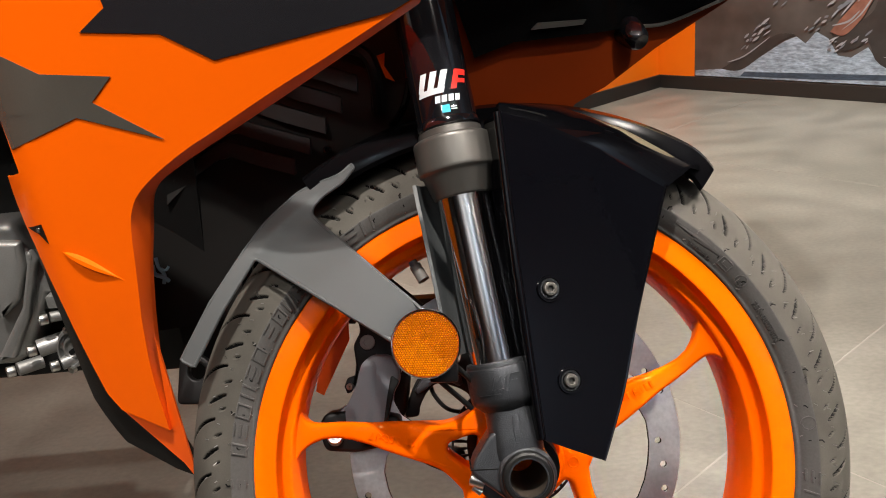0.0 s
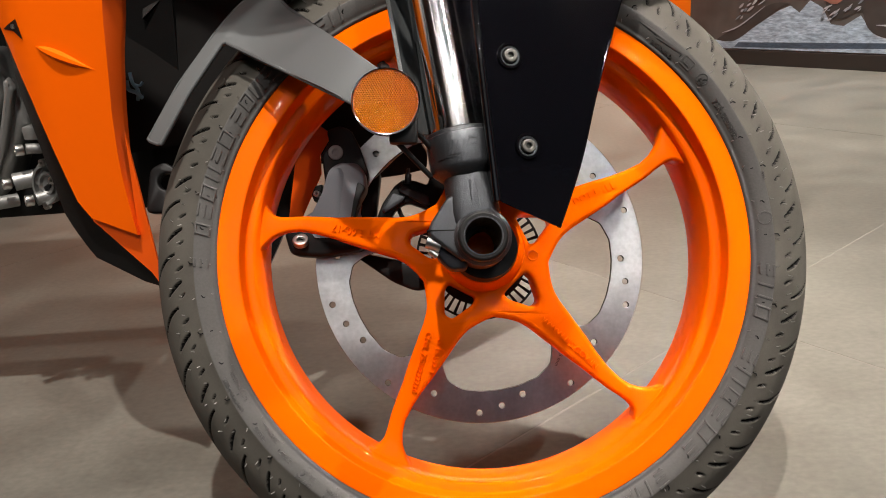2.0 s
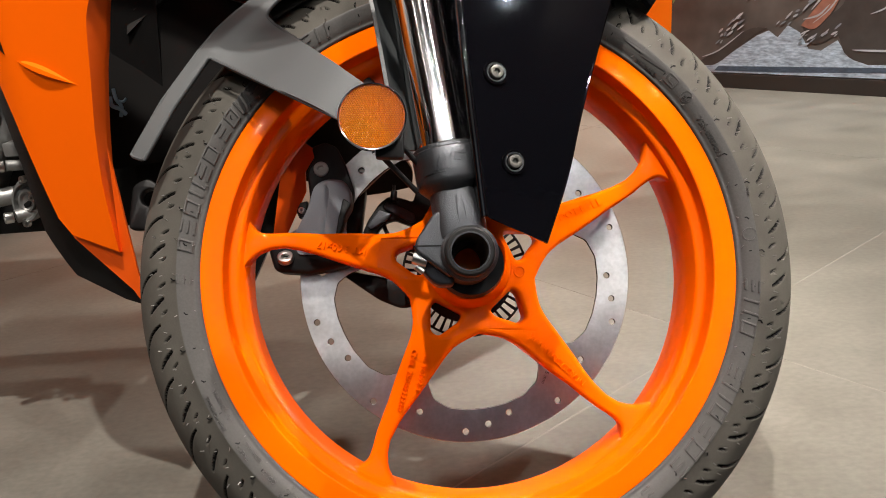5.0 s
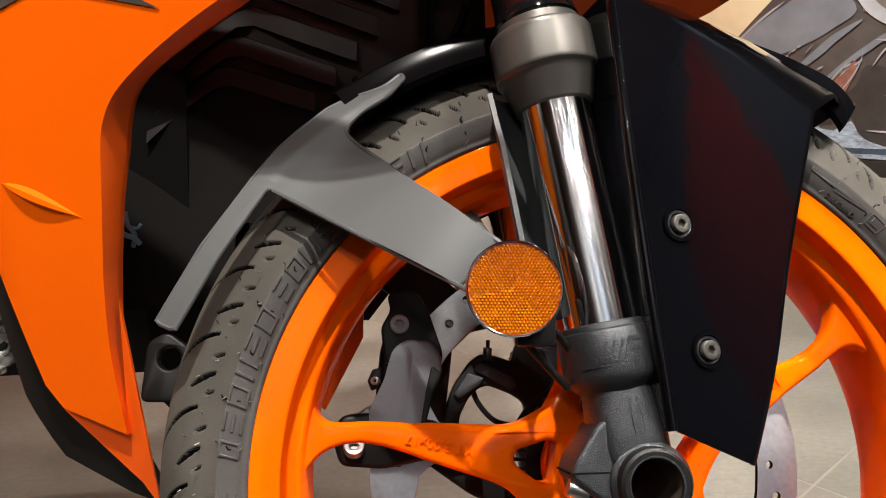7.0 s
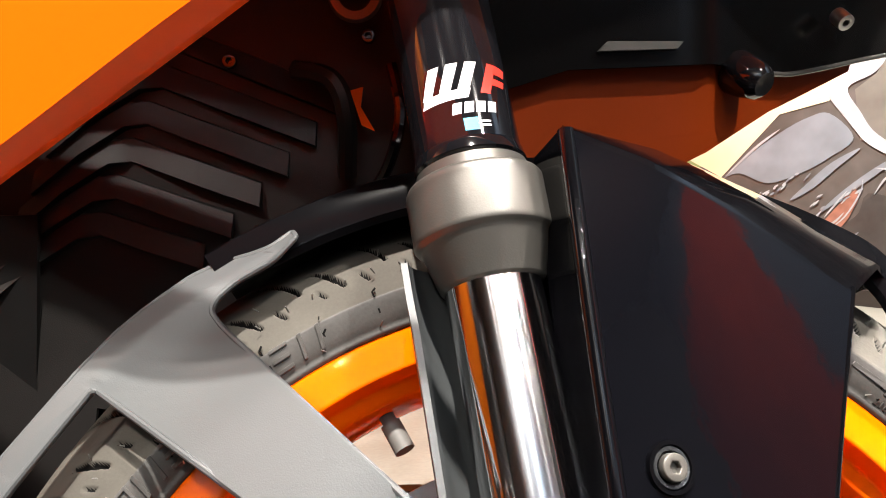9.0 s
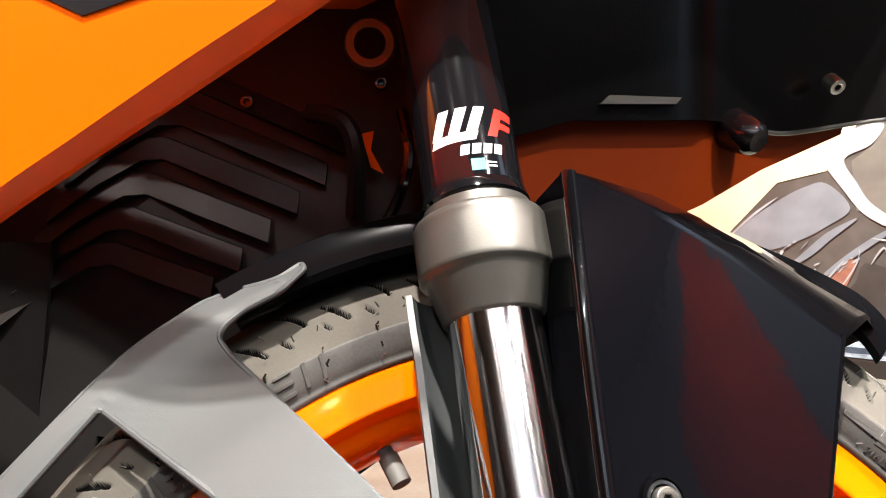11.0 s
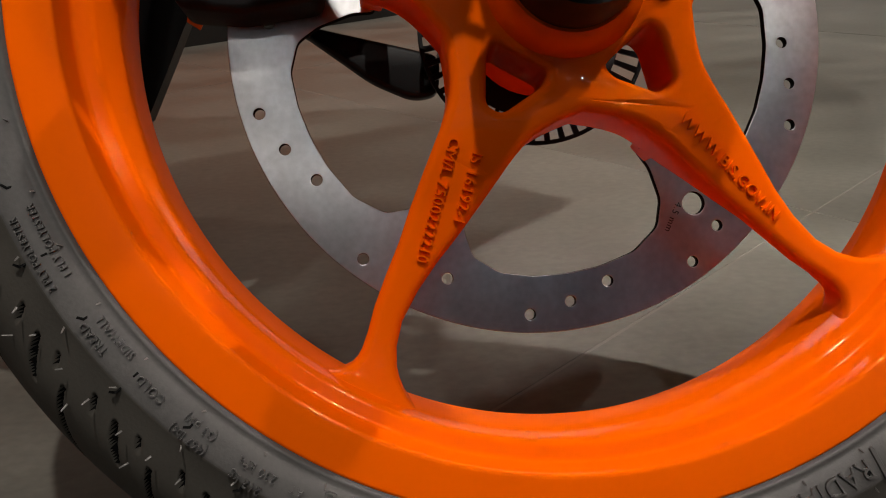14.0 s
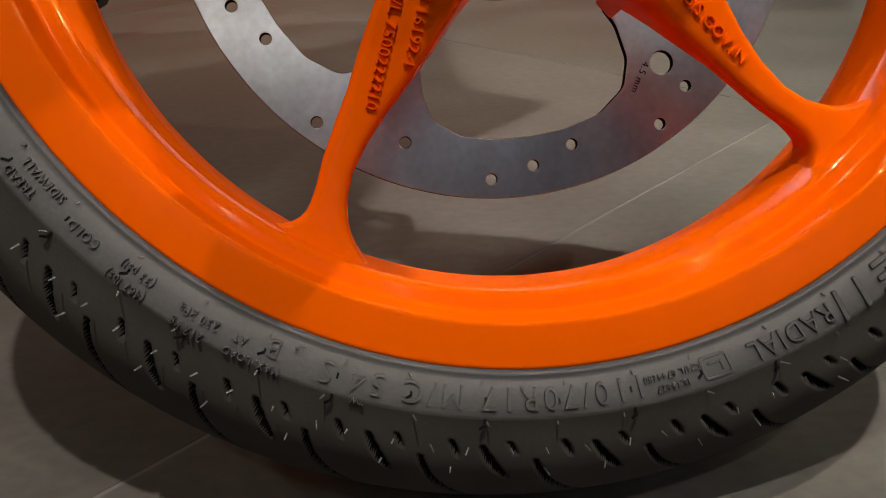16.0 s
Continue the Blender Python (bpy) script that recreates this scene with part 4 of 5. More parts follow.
# ---- brake caliper behind the wheel ----
def build_caliper():
    body = rounded([(-0.1439, 0.0823), (-0.1342, 0.0890), (-0.1171, 0.0885), (-0.1092, 0.0775), (-0.1086, 0.0633), (-0.1156, 0.0509), (-0.1207, 0.0335), (-0.1213, 0.0163), (-0.1589, 0.016), (-0.1605, 0.0383), (-0.1546, 0.0505), (-0.1496, 0.061), (-0.1472, 0.0716)], 0.005)

    def facet(x, z):
        """Two planes that meet along an upright ridge, rolled off at the edges."""
        ridge = -0.1335 - 0.10 * (0.088 - z)
        return 0.0165 + (0.34 * (x - ridge) if x > ridge else 0.04 * (ridge - x)) + 25 * max(0.0, z - 0.076) ** 2

    cal = set_local(part("brake_caliper", plate(body, (), 0.030, 0.024, 0.003, 3), M_CALIPER, bike, "dark cast brake caliper over the disc"))
    part("caliper_face", sheet(body, facet, 0.008, 0.004), M_CALIPER, cal, "faceted blue-grey cast face")
    lobe = rounded([(-0.1165, 0.0702), (-0.1084, 0.0645), (-0.1140, 0.0544), (-0.1173, 0.0405), (-0.1207, 0.0267), (-0.1240, 0.0267), (-0.1205, 0.0509)], 0.003)
    part("caliper_lobe", plate(lobe, (), 0.019, 0.010, 0.001), M_BLACK, cal)
    hexa = rounded([(-0.1624, 0.0593), (-0.159, 0.0674), (-0.1522, 0.0693), (-0.1525, 0.0612), (-0.155, 0.054), (-0.1595, 0.0522)], 0.001)
    part("screw_boss", plate(hexa, (), 0.032, 0.010, 0.001), M_BLACK, cal)
    foot = rounded([(-0.1813, 0.0298), (-0.1689, 0.0361), (-0.1601, 0.0424), (-0.1550, 0.0256), (-0.181, 0.0219)], 0.002)
    part("caliper_foot", plate(foot, (), 0.030, 0.016, 0.002), M_CALIPER, cal)
    ear = rounded([(-0.1536, 0.0981), (-0.1464, 0.1113), (-0.1495, 0.1226), (-0.1365, 0.1276), (-0.1251, 0.123), (-0.1173, 0.1081), (-0.1076, 0.0803), (-0.1093, 0.0655), (-0.1300, 0.0700), (-0.1501, 0.0723), (-0.1513, 0.0815)], 0.004)
    part("caliper_ear", plate(ear, [circle(-0.1397, 0.1006, 0.0052)], 0.036, 0.014, 0.002), M_BLACK, cal)
    lower = rounded([(-0.1870, 0.0220), (-0.1800, 0.0350), (-0.1500, 0.0380), (-0.1080, 0.0300), (-0.1100, 0.0060), (-0.1500, -0.0020), (-0.1800, 0.0000)], 0.006)
    part("caliper_bridge", plate(lower, (), 0.034, 0.030, 0.004), M_BLACK, cal)
    part("caliper_rear", plate(rounded([(-0.1600, 0.0150), (-0.1540, 0.0900), (-0.1300, 0.1220), (-0.0980, 0.0900), (-0.1050, 0.0250), (-0.1400, 0.0100)], 0.01), (), 0.068, 0.026, 0.005), M_BLACK, cal)
    plate_bm = plate([(-0.1164, 0.1041), (-0.0761, 0.1257), (-0.0621, 0.1162), (-0.0820, 0.1000), (-0.1060, 0.0763)], [circle(-0.1032, 0.0999, 0.0024, 12), circle(-0.0896, 0.1196, 0.0024, 12)], 0.050, 0.0015, 0.0003)
    part("caliper_plate", plate_bm, M_PLATE, cal, "bare steel spring plate with two holes")
    socket_bolt(cal, "caliper_bolt", (-0.1397, 0.0290, 0.1006), 0.0072, 0.005, (0, -1, 0), M_ALLOY, "grey caliper bolt")
    socket_bolt(cal, "slide_bolt", (-0.1700, 0.0170, 0.0130), 0.0075, 0.006, (0, -0.8, 0.6), M_STEEL, "bright steel bolt")
    socket_bolt(cal, "bleed_screw", (-0.1563, 0.0260, 0.0593), 0.0030, 0.008, (-0.2, -1, 0), M_STEEL, "small bright steel screw")
    # bracket arms from the far fork leg
    arm = rounded([(-0.1076, 0.0298), (-0.0971, 0.0568), (-0.0854, 0.0745), (-0.0764, 0.0815), (-0.0654, 0.0807), (-0.0515, 0.076), (-0.0474, 0.090), (-0.0250, 0.0850), (-0.0175, 0.0617), (-0.0237, 0.0499), (-0.0398, 0.0304), (-0.0467, 0.0265), (-0.0407, 0.04),
                   (-0.0436, 0.0458), (-0.0516, 0.0506), (-0.0694, 0.0571), (-0.0773, 0.0551), (-0.0852, 0.0473), (-0.092, 0.0338), (-0.0929, 0.0242), (-0.1065, 0.0222)], 0.003)
    part("bracket_arm", plate(arm, (), 0.074, 0.012, 0.002), M_BLACK, cal, "black cast bracket of the caliper")
    for rib in ([(-0.0796, 0.0734), (-0.0761, 0.0754), (-0.05, 0.0631), (-0.0485, 0.0554), (-0.0525, 0.0535), (-0.081, 0.0685)], [(-0.0859, 0.0665), (-0.0731, 0.0628), (-0.076, 0.058), (-0.0858, 0.0511), (-0.0936, 0.0463), (-0.0975, 0.05)]):
        part("bracket_rib", plate(rounded(rib, 0.002), (), 0.066, 0.006, 0.001), M_CAST, cal, "rough speckled cast rib")
    part("hose_clip", merged(rod((-0.0712, 0.063, 0.076), (-0.0706, 0.063, 0.086), 0.0034, 12), rod((-0.0706, 0.063, 0.086), (-0.0704, 0.063, 0.092), 0.0016, 10)), M_CAST, cal, "small dark metal post")
    shield = rounded([(-0.1330, 0.0085), (-0.0475, -0.0080), (-0.0480, -0.0300), (-0.0620, -0.0330), (-0.0850, -0.0240)], 0.007)
    part("lower_shield", plate(shield, (), 0.066, 0.012, 0.003), M_BLACK, cal)
    part("brake_hose", cable([(-0.083, 0.078, 0.062), (-0.078, 0.074, 0.045), (-0.064, 0.074, 0.030), (-0.045, 0.076, 0.026)], 0.0022), M_BLACK, cal, "thin black cable")
    return cal


# ---- fairing ----
def flowing(pts, n=5):
    """A smooth line through the points."""
    out = []
    v = [Vector(p) for p in pts]
    for i in range(len(v) - 1):
        p0, p1, p2, p3 = v[max(i - 1, 0)], v[i], v[i + 1], v[min(i + 2, len(v) - 1)]
        for j in range(n):
            t = j / n
            out.append(tuple(0.5 * ((2 * p1) + (p2 - p0) * t + (2 * p0 - 5 * p1 + 4 * p2 - p3) * t * t + (3 * p1 - p0 - 3 * p2 + p3) * t ** 3)))
    return out + [tuple(v[-1])]


def skin(x, z):
    a = min(0.0, x + 0.40)
    return 0.046 - 0.44 * (x + 0.341) + (8 * a * a if a > -0.08 else 0.0512 - 1.28 * (a + 0.08))


def build_fairing():
    edge = [(-0.0377, 0.6796), (-0.1068, 0.6448), (-0.1521, 0.6230), (-0.2068, 0.5950), (-0.2399, 0.5782), (-0.2715, 0.5593), (-0.2973, 0.5395), (-0.3098, 0.5209), (-0.3150, 0.5018), (-0.3199, 0.4721), (-0.3253, 0.4403), (-0.3300, 0.4104), (-0.3340, 0.3605), (-0.3315, 0.3000)]
    edge = flowing(edge)
    rear = [(-0.3840, 0.3135), (-0.3965, 0.3300), (-0.4250, 0.4300), (-0.4440, 0.4818), (-0.4620, 0.5120), (-0.4800, 0.5380), (-0.4275, 0.5540), (-0.4320, 0.6030), (-0.4480, 0.6550), (-0.52, 0.735), (-0.25, 0.728), (-0.06, 0.712), (-0.025, 0.696)]
    panel = part("side_fairing", sheet(edge + rear, skin, 0.003, 0.012), M_FAIRING, bike, "orange painted side fairing with dark decals")
    # rounded lip that turns inwards along the wheel opening
    inner = [(-0.0435, 0.6718), (-0.1098, 0.6365), (-0.1555, 0.6125), (-0.2115, 0.5838), (-0.2447, 0.5667), (-0.2745, 0.5493), (-0.2903, 0.5345), (-0.2978, 0.5189), (-0.3030, 0.4998), (-0.3119, 0.4691), (-0.3188, 0.4383), (-0.3245, 0.4094), (-0.3310, 0.3605), (-0.3310, 0.2960)]
    inner = flowing(inner)
    secs = []
    for (x, z), (u, w) in zip(edge, inner):
        y = skin(x, z)
        secs.append([(x, y + 0.0001, z), (x + (u - x) * 0.12, y + 0.0012, z + (w - z) * 0.12), (x + (u - x) * 0.94, y + 0.0115, z + (w - z) * 0.94), (u, y + 0.0130, w), (u - 0.0005, y + 0.022, w + 0.0005), (u - 0.003, y + 0.022, w + 0.003), (x - 0.003, y + 0.003, z + 0.002)])
    part("fairing_lip", loft(secs), M_FAIRING_MATT, panel, "inward lip in plain orange plastic")

    def over(x, z):
        return skin(x, z) - 0.0009

    part("dark_decal", sheet([(-0.2875, 0.7065), (-0.2839, 0.6884), (-0.3130, 0.6720), (-0.2398, 0.6665), (-0.1976, 0.6452), (-0.1300, 0.6570), (-0.0624, 0.6687), (-0.0452, 0.6765), (-0.0304, 0.6900), (-0.0310, 0.6960), (-0.062, 0.709), (-0.25, 0.724)], over, 0.0006, 0.02), M_DECAL_DARK, panel, "near-black angular decal")
    part("grey_decal", sheet([(-0.4471, 0.6500), (-0.4023, 0.6583), (-0.3663, 0.6418), (-0.2941, 0.6372), (-0.3192, 0.6173), (-0.2577, 0.5868), (-0.3393, 0.6051), (-0.4260, 0.5765), (-0.4310, 0.6030)], over, 0.0006, 0.02), M_DECAL, panel, "grey jagged decal")
    crease = []
    for i in range(13):
        t = i / 12
        x, z = -0.3997 + 0.0640 * t, 0.4813 - 0.0230 * t
        w = 0.0070 * math.sin(math.pi * min(1, t * 1.05) ** 0.75) + 0.0002
        y = skin(x, z)
        crease.append([(x + 0.001, y + 0.002, z + w), (x, y - w * 0.5, z + w * 0.3), (x, y - w * 0.6, z - w * 0.3), (x - 0.001, y + 0.002, z - w)])
    part("fairing_notch", sheet([(-0.4447, 0.4975), (-0.4169, 0.5066), (-0.4139, 0.4880), (-0.4250, 0.4960), (-0.4350, 0.4970)], over, 0.0006, 0.02), M_BLACK, panel, "dark slot at the panel joint")
    socket_bolt(panel, "notch_clip", (-0.4230, skin(-0.4230, 0.500) - 0.001, 0.500), 0.0024, 0.002, (0, -1, 0), M_STEEL)
    part("fairing_blade", loft(crease), M_FAIRING, panel, "small raised blade")
    # lower front orange sliver and black belly
    part("belly_tip", sheet([(-0.3227, 0.4000), (-0.3320, 0.3100), (-0.3868, 0.3150), (-0.3868, 0.3085), (-0.3280, 0.2585), (-0.3162, 0.2405), (-0.3185, 0.2950)], lambda x, z: skin(x, z) + 0.006, 0.003, 0.02), M_FAIRING_MATT, panel, "dull orange lower edge")
    part("belly_pan", sheet([(-0.500, 0.540), (-0.455, 0.510), (-0.410, 0.400), (-0.390, 0.330), (-0.345, 0.300), (-0.3166, 0.2410), (-0.3415, 0.2455), (-0.3972, 0.2661), (-0.4219, 0.2990), (-0.4299, 0.3102), (-0.4495, 0.3882), (-0.480, 0.4500)],
                            lambda x, z: skin(x, z) + 0.010, 0.02, 0.02), M_BLACK, panel, "black plastic belly pan")
    # added dark sheet behind the lip, down to the belly, so no light shows through
    inside = [(-0.285, 0.55), (-0.296, 0.45), (-0.296, 0.36), (-0.294, 0.29), (-0.325, 0.262), (-0.345, 0.30), (-0.345, 0.55)]
    part("inner_blind", sheet(inside, lambda x, z: 0.150 - 0.15 * (x + 0.33), 0.004, 0.03), M_BLACK, panel)
    return panel


def build_radiator_shroud():
    def dish(x, z):
        return 0.158 + 0.25 * (x + 0.2) ** 2 + 0.12 * (z - 0.57)

    sh = part("radiator_shroud", sheet([(-0.37, 0.36), (-0.36, 0.74), (0.06, 0.80), (0.02, 0.62), (-0.05, 0.53), (-0.14, 0.49), (-0.19, 0.46), (-0.21, 0.42), (-0.26, 0.43), (-0.27, 0.37)], dish, 0.004, 0.03), M_LOUVRE, bike, "black plastic shroud with slanted louvres")
    for k in range(-2, 4):
        a = Vector((-0.221 - 0.0102 * k, 0.617 - 0.0222 * k))
        b = Vector((-0.136 - 0.0177 * k, 0.582 - 0.0180 * k))
        line = [a + Vector((-0.070, -0.040)), a + Vector((-0.040, -0.017)), a + Vector((-0.012, -0.001)), a, a + (b - a) * 0.48, a + (b - a) * 0.52, b]
        secs = []
        for i, p in enumerate(line):
            y = dish(p.x, p.y)
            cutin = 0.006 if i in (3,) else 0.0
            h = 0.0100 - cutin
            secs.append([(p.x, y + 0.001, p.y), (p.x, y - h * 0.35, p.y - 0.001), (p.x - 0.001, y - h, p.y - 0.0150), (p.x - 0.001, y + 0.001, p.y - 0.0170)])
        part("louvre", loft(secs), M_LOUVRE, sh)
    ring_ = moved(revolve([(0.0, 0.0105), (-0.004, 0.0100), (-0.004, 0.0150), (0.0, 0.0165)], 28), pose(-0.090, 0.150, 0.673))
    part("frame_boss", ring_, M_SEAL, sh, "dull metal boss of the frame")
    part("gap_glow", sheet([(-0.096, 0.617), (-0.088, 0.619), (-0.090, 0.607), (-0.082, 0.592), (-0.090, 0.596)], lambda x, z: 0.150, 0.002, 0.05), M_FAIRING, sh, "sliver of orange panel behind the shroud")
    part("hose", cable([(-0.128, 0.146, 0.63), (-0.105, 0.135, 0.622), (-0.098, 0.135, 0.60), (-0.100, 0.145, 0.565)], 0.006), M_BLACK, sh, "black hose")
    part("hose", cable([(-0.07, 0.14, 0.63), (-0.066, 0.13, 0.60), (-0.075, 0.135, 0.57), (-0.09, 0.15, 0.55)], 0.0035), M_TUBE, sh, "thin black hose")
    for x, z in ((-0.083, 0.648), (-0.118, 0.626), (-0.166, 0.636), (-0.155, 0.534)):
        socket_bolt(sh, "shroud_bolt", (x, 0.146, z), 0.0042, 0.005, (0, -1, 0.1), M_TUBE)
    # pipes and a pale clip low behind the lip
    part("radiator_pipe", cable([(-0.265, 0.19, 0.52), (-0.262, 0.17, 0.46), (-0.268, 0.17, 0.40), (-0.28, 0.19, 0.33)], 0.014, 14), M_TUBE, sh, "black radiator pipe")
    part("lower_shroud", sheet([(-0.235, 0.325), (-0.22, 0.42), (-0.12, 0.48), (-0.04, 0.46), (-0.045, 0.412), (-0.085, 0.396), (-0.10, 0.385), (-0.12, 0.372), (-0.165, 0.318)], lambda x, z: 0.20, 0.02, 0.05), M_BLACK, sh, "black shroud behind the wheel")
    # sheet added to make the gap behind the caliper black
    part("inner_backing", sheet(rounded([(-0.140, 0.322), (-0.132, 0.342), (-0.060, 0.340), (-0.050, 0.322), (-0.052, 0.303), (-0.085, 0.298), (-0.116, 0.296)], 0.006), lambda x, z: 0.20, 0.012, 0.05), M_BLACK, sh, "black backing sheet behind the caliper")
    part("belly_front", sheet([(-0.36, 0.45), (-0.175, 0.400), (-0.178, 0.350), (-0.198, 0.300), (-0.212, 0.264), (-0.225, 0.244), (-0.240, 0.218), (-0.266, 0.174), (-0.30, 0.170), (-0.36, 0.26)], lambda x, z: 0.19, 0.03, 0.05), M_BLACK, sh, "black front of the belly pan")
    part("far_belly", sheet([(-0.2160, 0.2520), (-0.2080, 0.2460), (-0.1690, 0.3130), (-0.1670, 0.3360), (-0.1450, 0.3650), (-0.1500, 0.4050), (-0.1780, 0.3900), (-0.1960, 0.3300)], lambda x, z: 0.170, 0.004, 0.05), M_FAIRING_MATT, sh, "orange lower panel of the far side")
    part("radiator", box(-0.42, -0.27, 0.20, 0.25, 0.28, 0.60, 0.006), M_BLACK, sh, "black radiator core")
    x, y, z = -0.3420, 0.1340, 0.4300
    clip = merged(cable([(x - 0.002, y + 0.002, z + 0.014), (x, y - 0.001, z + 0.004), (x + 0.004, y - 0.001, z - 0.004), (x + 0.001, y, z - 0.014)], 0.0019), cable([(x - 0.007, y + 0.002, z + 0.006), (x - 0.005, y - 0.002, z - 0.002), (x + 0.003, y - 0.003, z - 0.006), (x + 0.006, y + 0.001, z - 0.012)], 0.0022),
                  cable([(x + 0.002, y, z + 0.002), (x + 0.007, y - 0.002, z + 0.001), (x + 0.010, y, z + 0.004)], 0.0013))
    part("cable_tie", clip, M_PALE_BLUE, sh, "pale blue plastic tie")
    eye = plate(rounded([(-0.020, -0.030), (-0.018, 0.014), (-0.004, 0.022), (0.014, 0.010), (0.012, -0.030)], 0.006), [circle(-0.001, 0.002, 0.0085)], 0, 0.012, 0.002)
    part("belly_bracket", moved(eye, WHEEL @ pose(-0.3094, 0.0525, 0.0733)), M_BLACK, sh, "dark bracket with a round eye")
    return sh


def build_nose():
    def under(x, z):
        return 0.122 + 0.71 * max(0.0, x - 0.11)

    nose = part("nose_panel", sheet([(-0.0562, 0.5534), (-0.0562, 0.6931), (0.1528, 0.6712), (0.2642, 0.6408), (0.2571, 0.6256), (0.168, 0.5952), (0.0843, 0.5588), (0.046, 0.5225), (-0.0178, 0.5025)], under, 0.003, 0.03), M_NOSE, bike, "inner face of the far fairing, its orange darkened for the shade it lies in")

    def cover(x, z):
        return 0.112 + 0.71 * max(0.0, x - 0.11)

    part("nose_cover", sheet([(-0.0057, 0.6106), (0.0299, 0.6204), (0.0723, 0.6206), (0.1164, 0.6211), (0.1853, 0.6185), (0.2675, 0.6329), (0.3173, 0.6412), (0.4363, 0.6834), (0.4736, 0.9132), (-0.08, 0.9)], cover, 0.004, 0.02), M_NOSE_UNDER, nose, "glossy black underside of the nose")
    part("nose_edge", cable([(0.150, cover(0.150, 0.62) - 0.002, 0.6195), (0.182, cover(0.182, 0.62) - 0.003, 0.6185), (0.262, cover(0.262, 0.63) - 0.003, 0.6325), (0.31, cover(0.31, 0.64) - 0.003, 0.6405)], 0.0016), M_SEAL, nose, "pale edge of the nose cover")
    # reflection of a lamp, laid on the cover as a pale strip
    part("nose_reflection", sheet([(0.0458, 0.6297), (0.0909, 0.6296), (0.0941, 0.6335), (0.0515, 0.6349)], lambda x, z: cover(x, z) - 0.004, 0.004, 0.02), M_SEAL, nose, "pale strip that stands for a lamp's reflection on the nose")
    knob = moved(revolve([(0.004, 0.0), (-0.018, 0.0), (-0.019, 0.007), (-0.016, 0.010), (-0.006, 0.0125), (0.004, 0.0135)], 28, closed=False), Matrix.Translation((0.136, 0.130, 0.6165)) @ pose(0, 0, 0, 25, 0, 25))
    part("rubber_knob", knob, M_TUBE, nose, "round black rubber buffer")
    socket_bolt(nose, "nose_bolt", (0.224, 0.178, 0.6545), 0.0055, 0.012, (0.1, -0.8, -0.6), M_STEEL, "small bright steel bolt")
    return nose


def build_engine():
    cover = rounded([(-0.70, 0.472), (-0.529, 0.473), (-0.523, 0.452), (-0.514, 0.424), (-0.506, 0.39), (-0.519, 0.37), (-0.562, 0.304), (-0.579, 0.297), (-0.70, 0.302)], 0.012)
    case = part("engine_cover", plate(cover, (), 0.245, 0.06, 0.012, 4), M_ALLOY, bike, "light grey cast engine casing with bolts")
    for rib in ([(-0.56, 0.456), (-0.521, 0.452), (-0.525, 0.418), (-0.541, 0.383), (-0.570, 0.362)], [(-0.513, 0.443), (-0.508, 0.428), (-0.536, 0.361), (-0.569, 0.31), (-0.590, 0.311), (-0.541, 0.374)]):
        part("casing_rib", plate(rounded(rib, 0.004), (), 0.212, 0.014, 0.005, 3), M_ALLOY, case, "rounded rib of the casing")
    for (x, z), (u, w), r in (((-0.516, 0.361), (-0.494, 0.357), 0.0062), ((-0.541, 0.323), (-0.513, 0.325), 0.0105), ((-0.520, 0.301), (-0.500, 0.303), 0.0080), ((-0.573, 0.299), (-0.557, 0.297), 0.0080)):
        part("engine_boss", rod((x + 0.006, 0.203, z), (u + 0.01, 0.222, w), r), M_ALLOY, case)
        socket_bolt(case, "engine_bolt", (x, 0.199, z), 0.0065, 0.009, (-0.75, -0.6, 0.1), M_STEEL, "bright hexagonal bolt head")
    part("engine_lug", box(-0.511, -0.490, 0.205, 0.235, 0.370, 0.386, 0.003), M_ALLOY, case)
    pump = revolve([(0.02, 0.0), (-0.001, 0.0), (-0.001, 0.007), (-0.004, 0.010), (-0.004, 0.0125), (0.001, 0.014), (0.001, 0.017), (-0.006, 0.0185), (-0.006, 0.0215), (0.0, 0.0235), (0.02, 0.024)], 40, closed=False)
    part("water_pump", moved(pump, pose(-0.499, 0.209, 0.318, 0, 12, 0) @ Matrix.Diagonal((0.72, 1, 1.12, 1))), M_ALLOY, case, "oval ribbed pump cover")
    part("pump_mark", plate(rounded([(-0.5035, 0.314), (-0.497, 0.318), (-0.494, 0.317), (-0.496, 0.312), (-0.502, 0.309)], 0.001), (), 0.2065, 0.002, 0.0003), M_BLACK, case)
    for dx, dz in ((0.004, 0.026), (0.010, 0.004), (-0.004, -0.026)):
        socket_bolt(case, "pump_bolt", (-0.499 + dx, 0.203, 0.318 + dz), 0.0042, 0.006, (-0.3, -1, 0.1), M_STEEL)
    part("sump", box(-0.85, -0.44, 0.235, 0.5, 0.268, 0.312, 0.015), M_BLACK, case, "black engine sump")
    # black filler added to close the gaps behind casing and shroud
    part("backing_block", merged(box(-0.80, -0.36, 0.26, 0.50, 0.31, 0.80, 0.03), box(-0.37, 0.02, 0.20, 0.45, 0.54, 0.86, 0.03)), M_BLACK, case, "black backing block, added behind the engine and shroud")
    return case


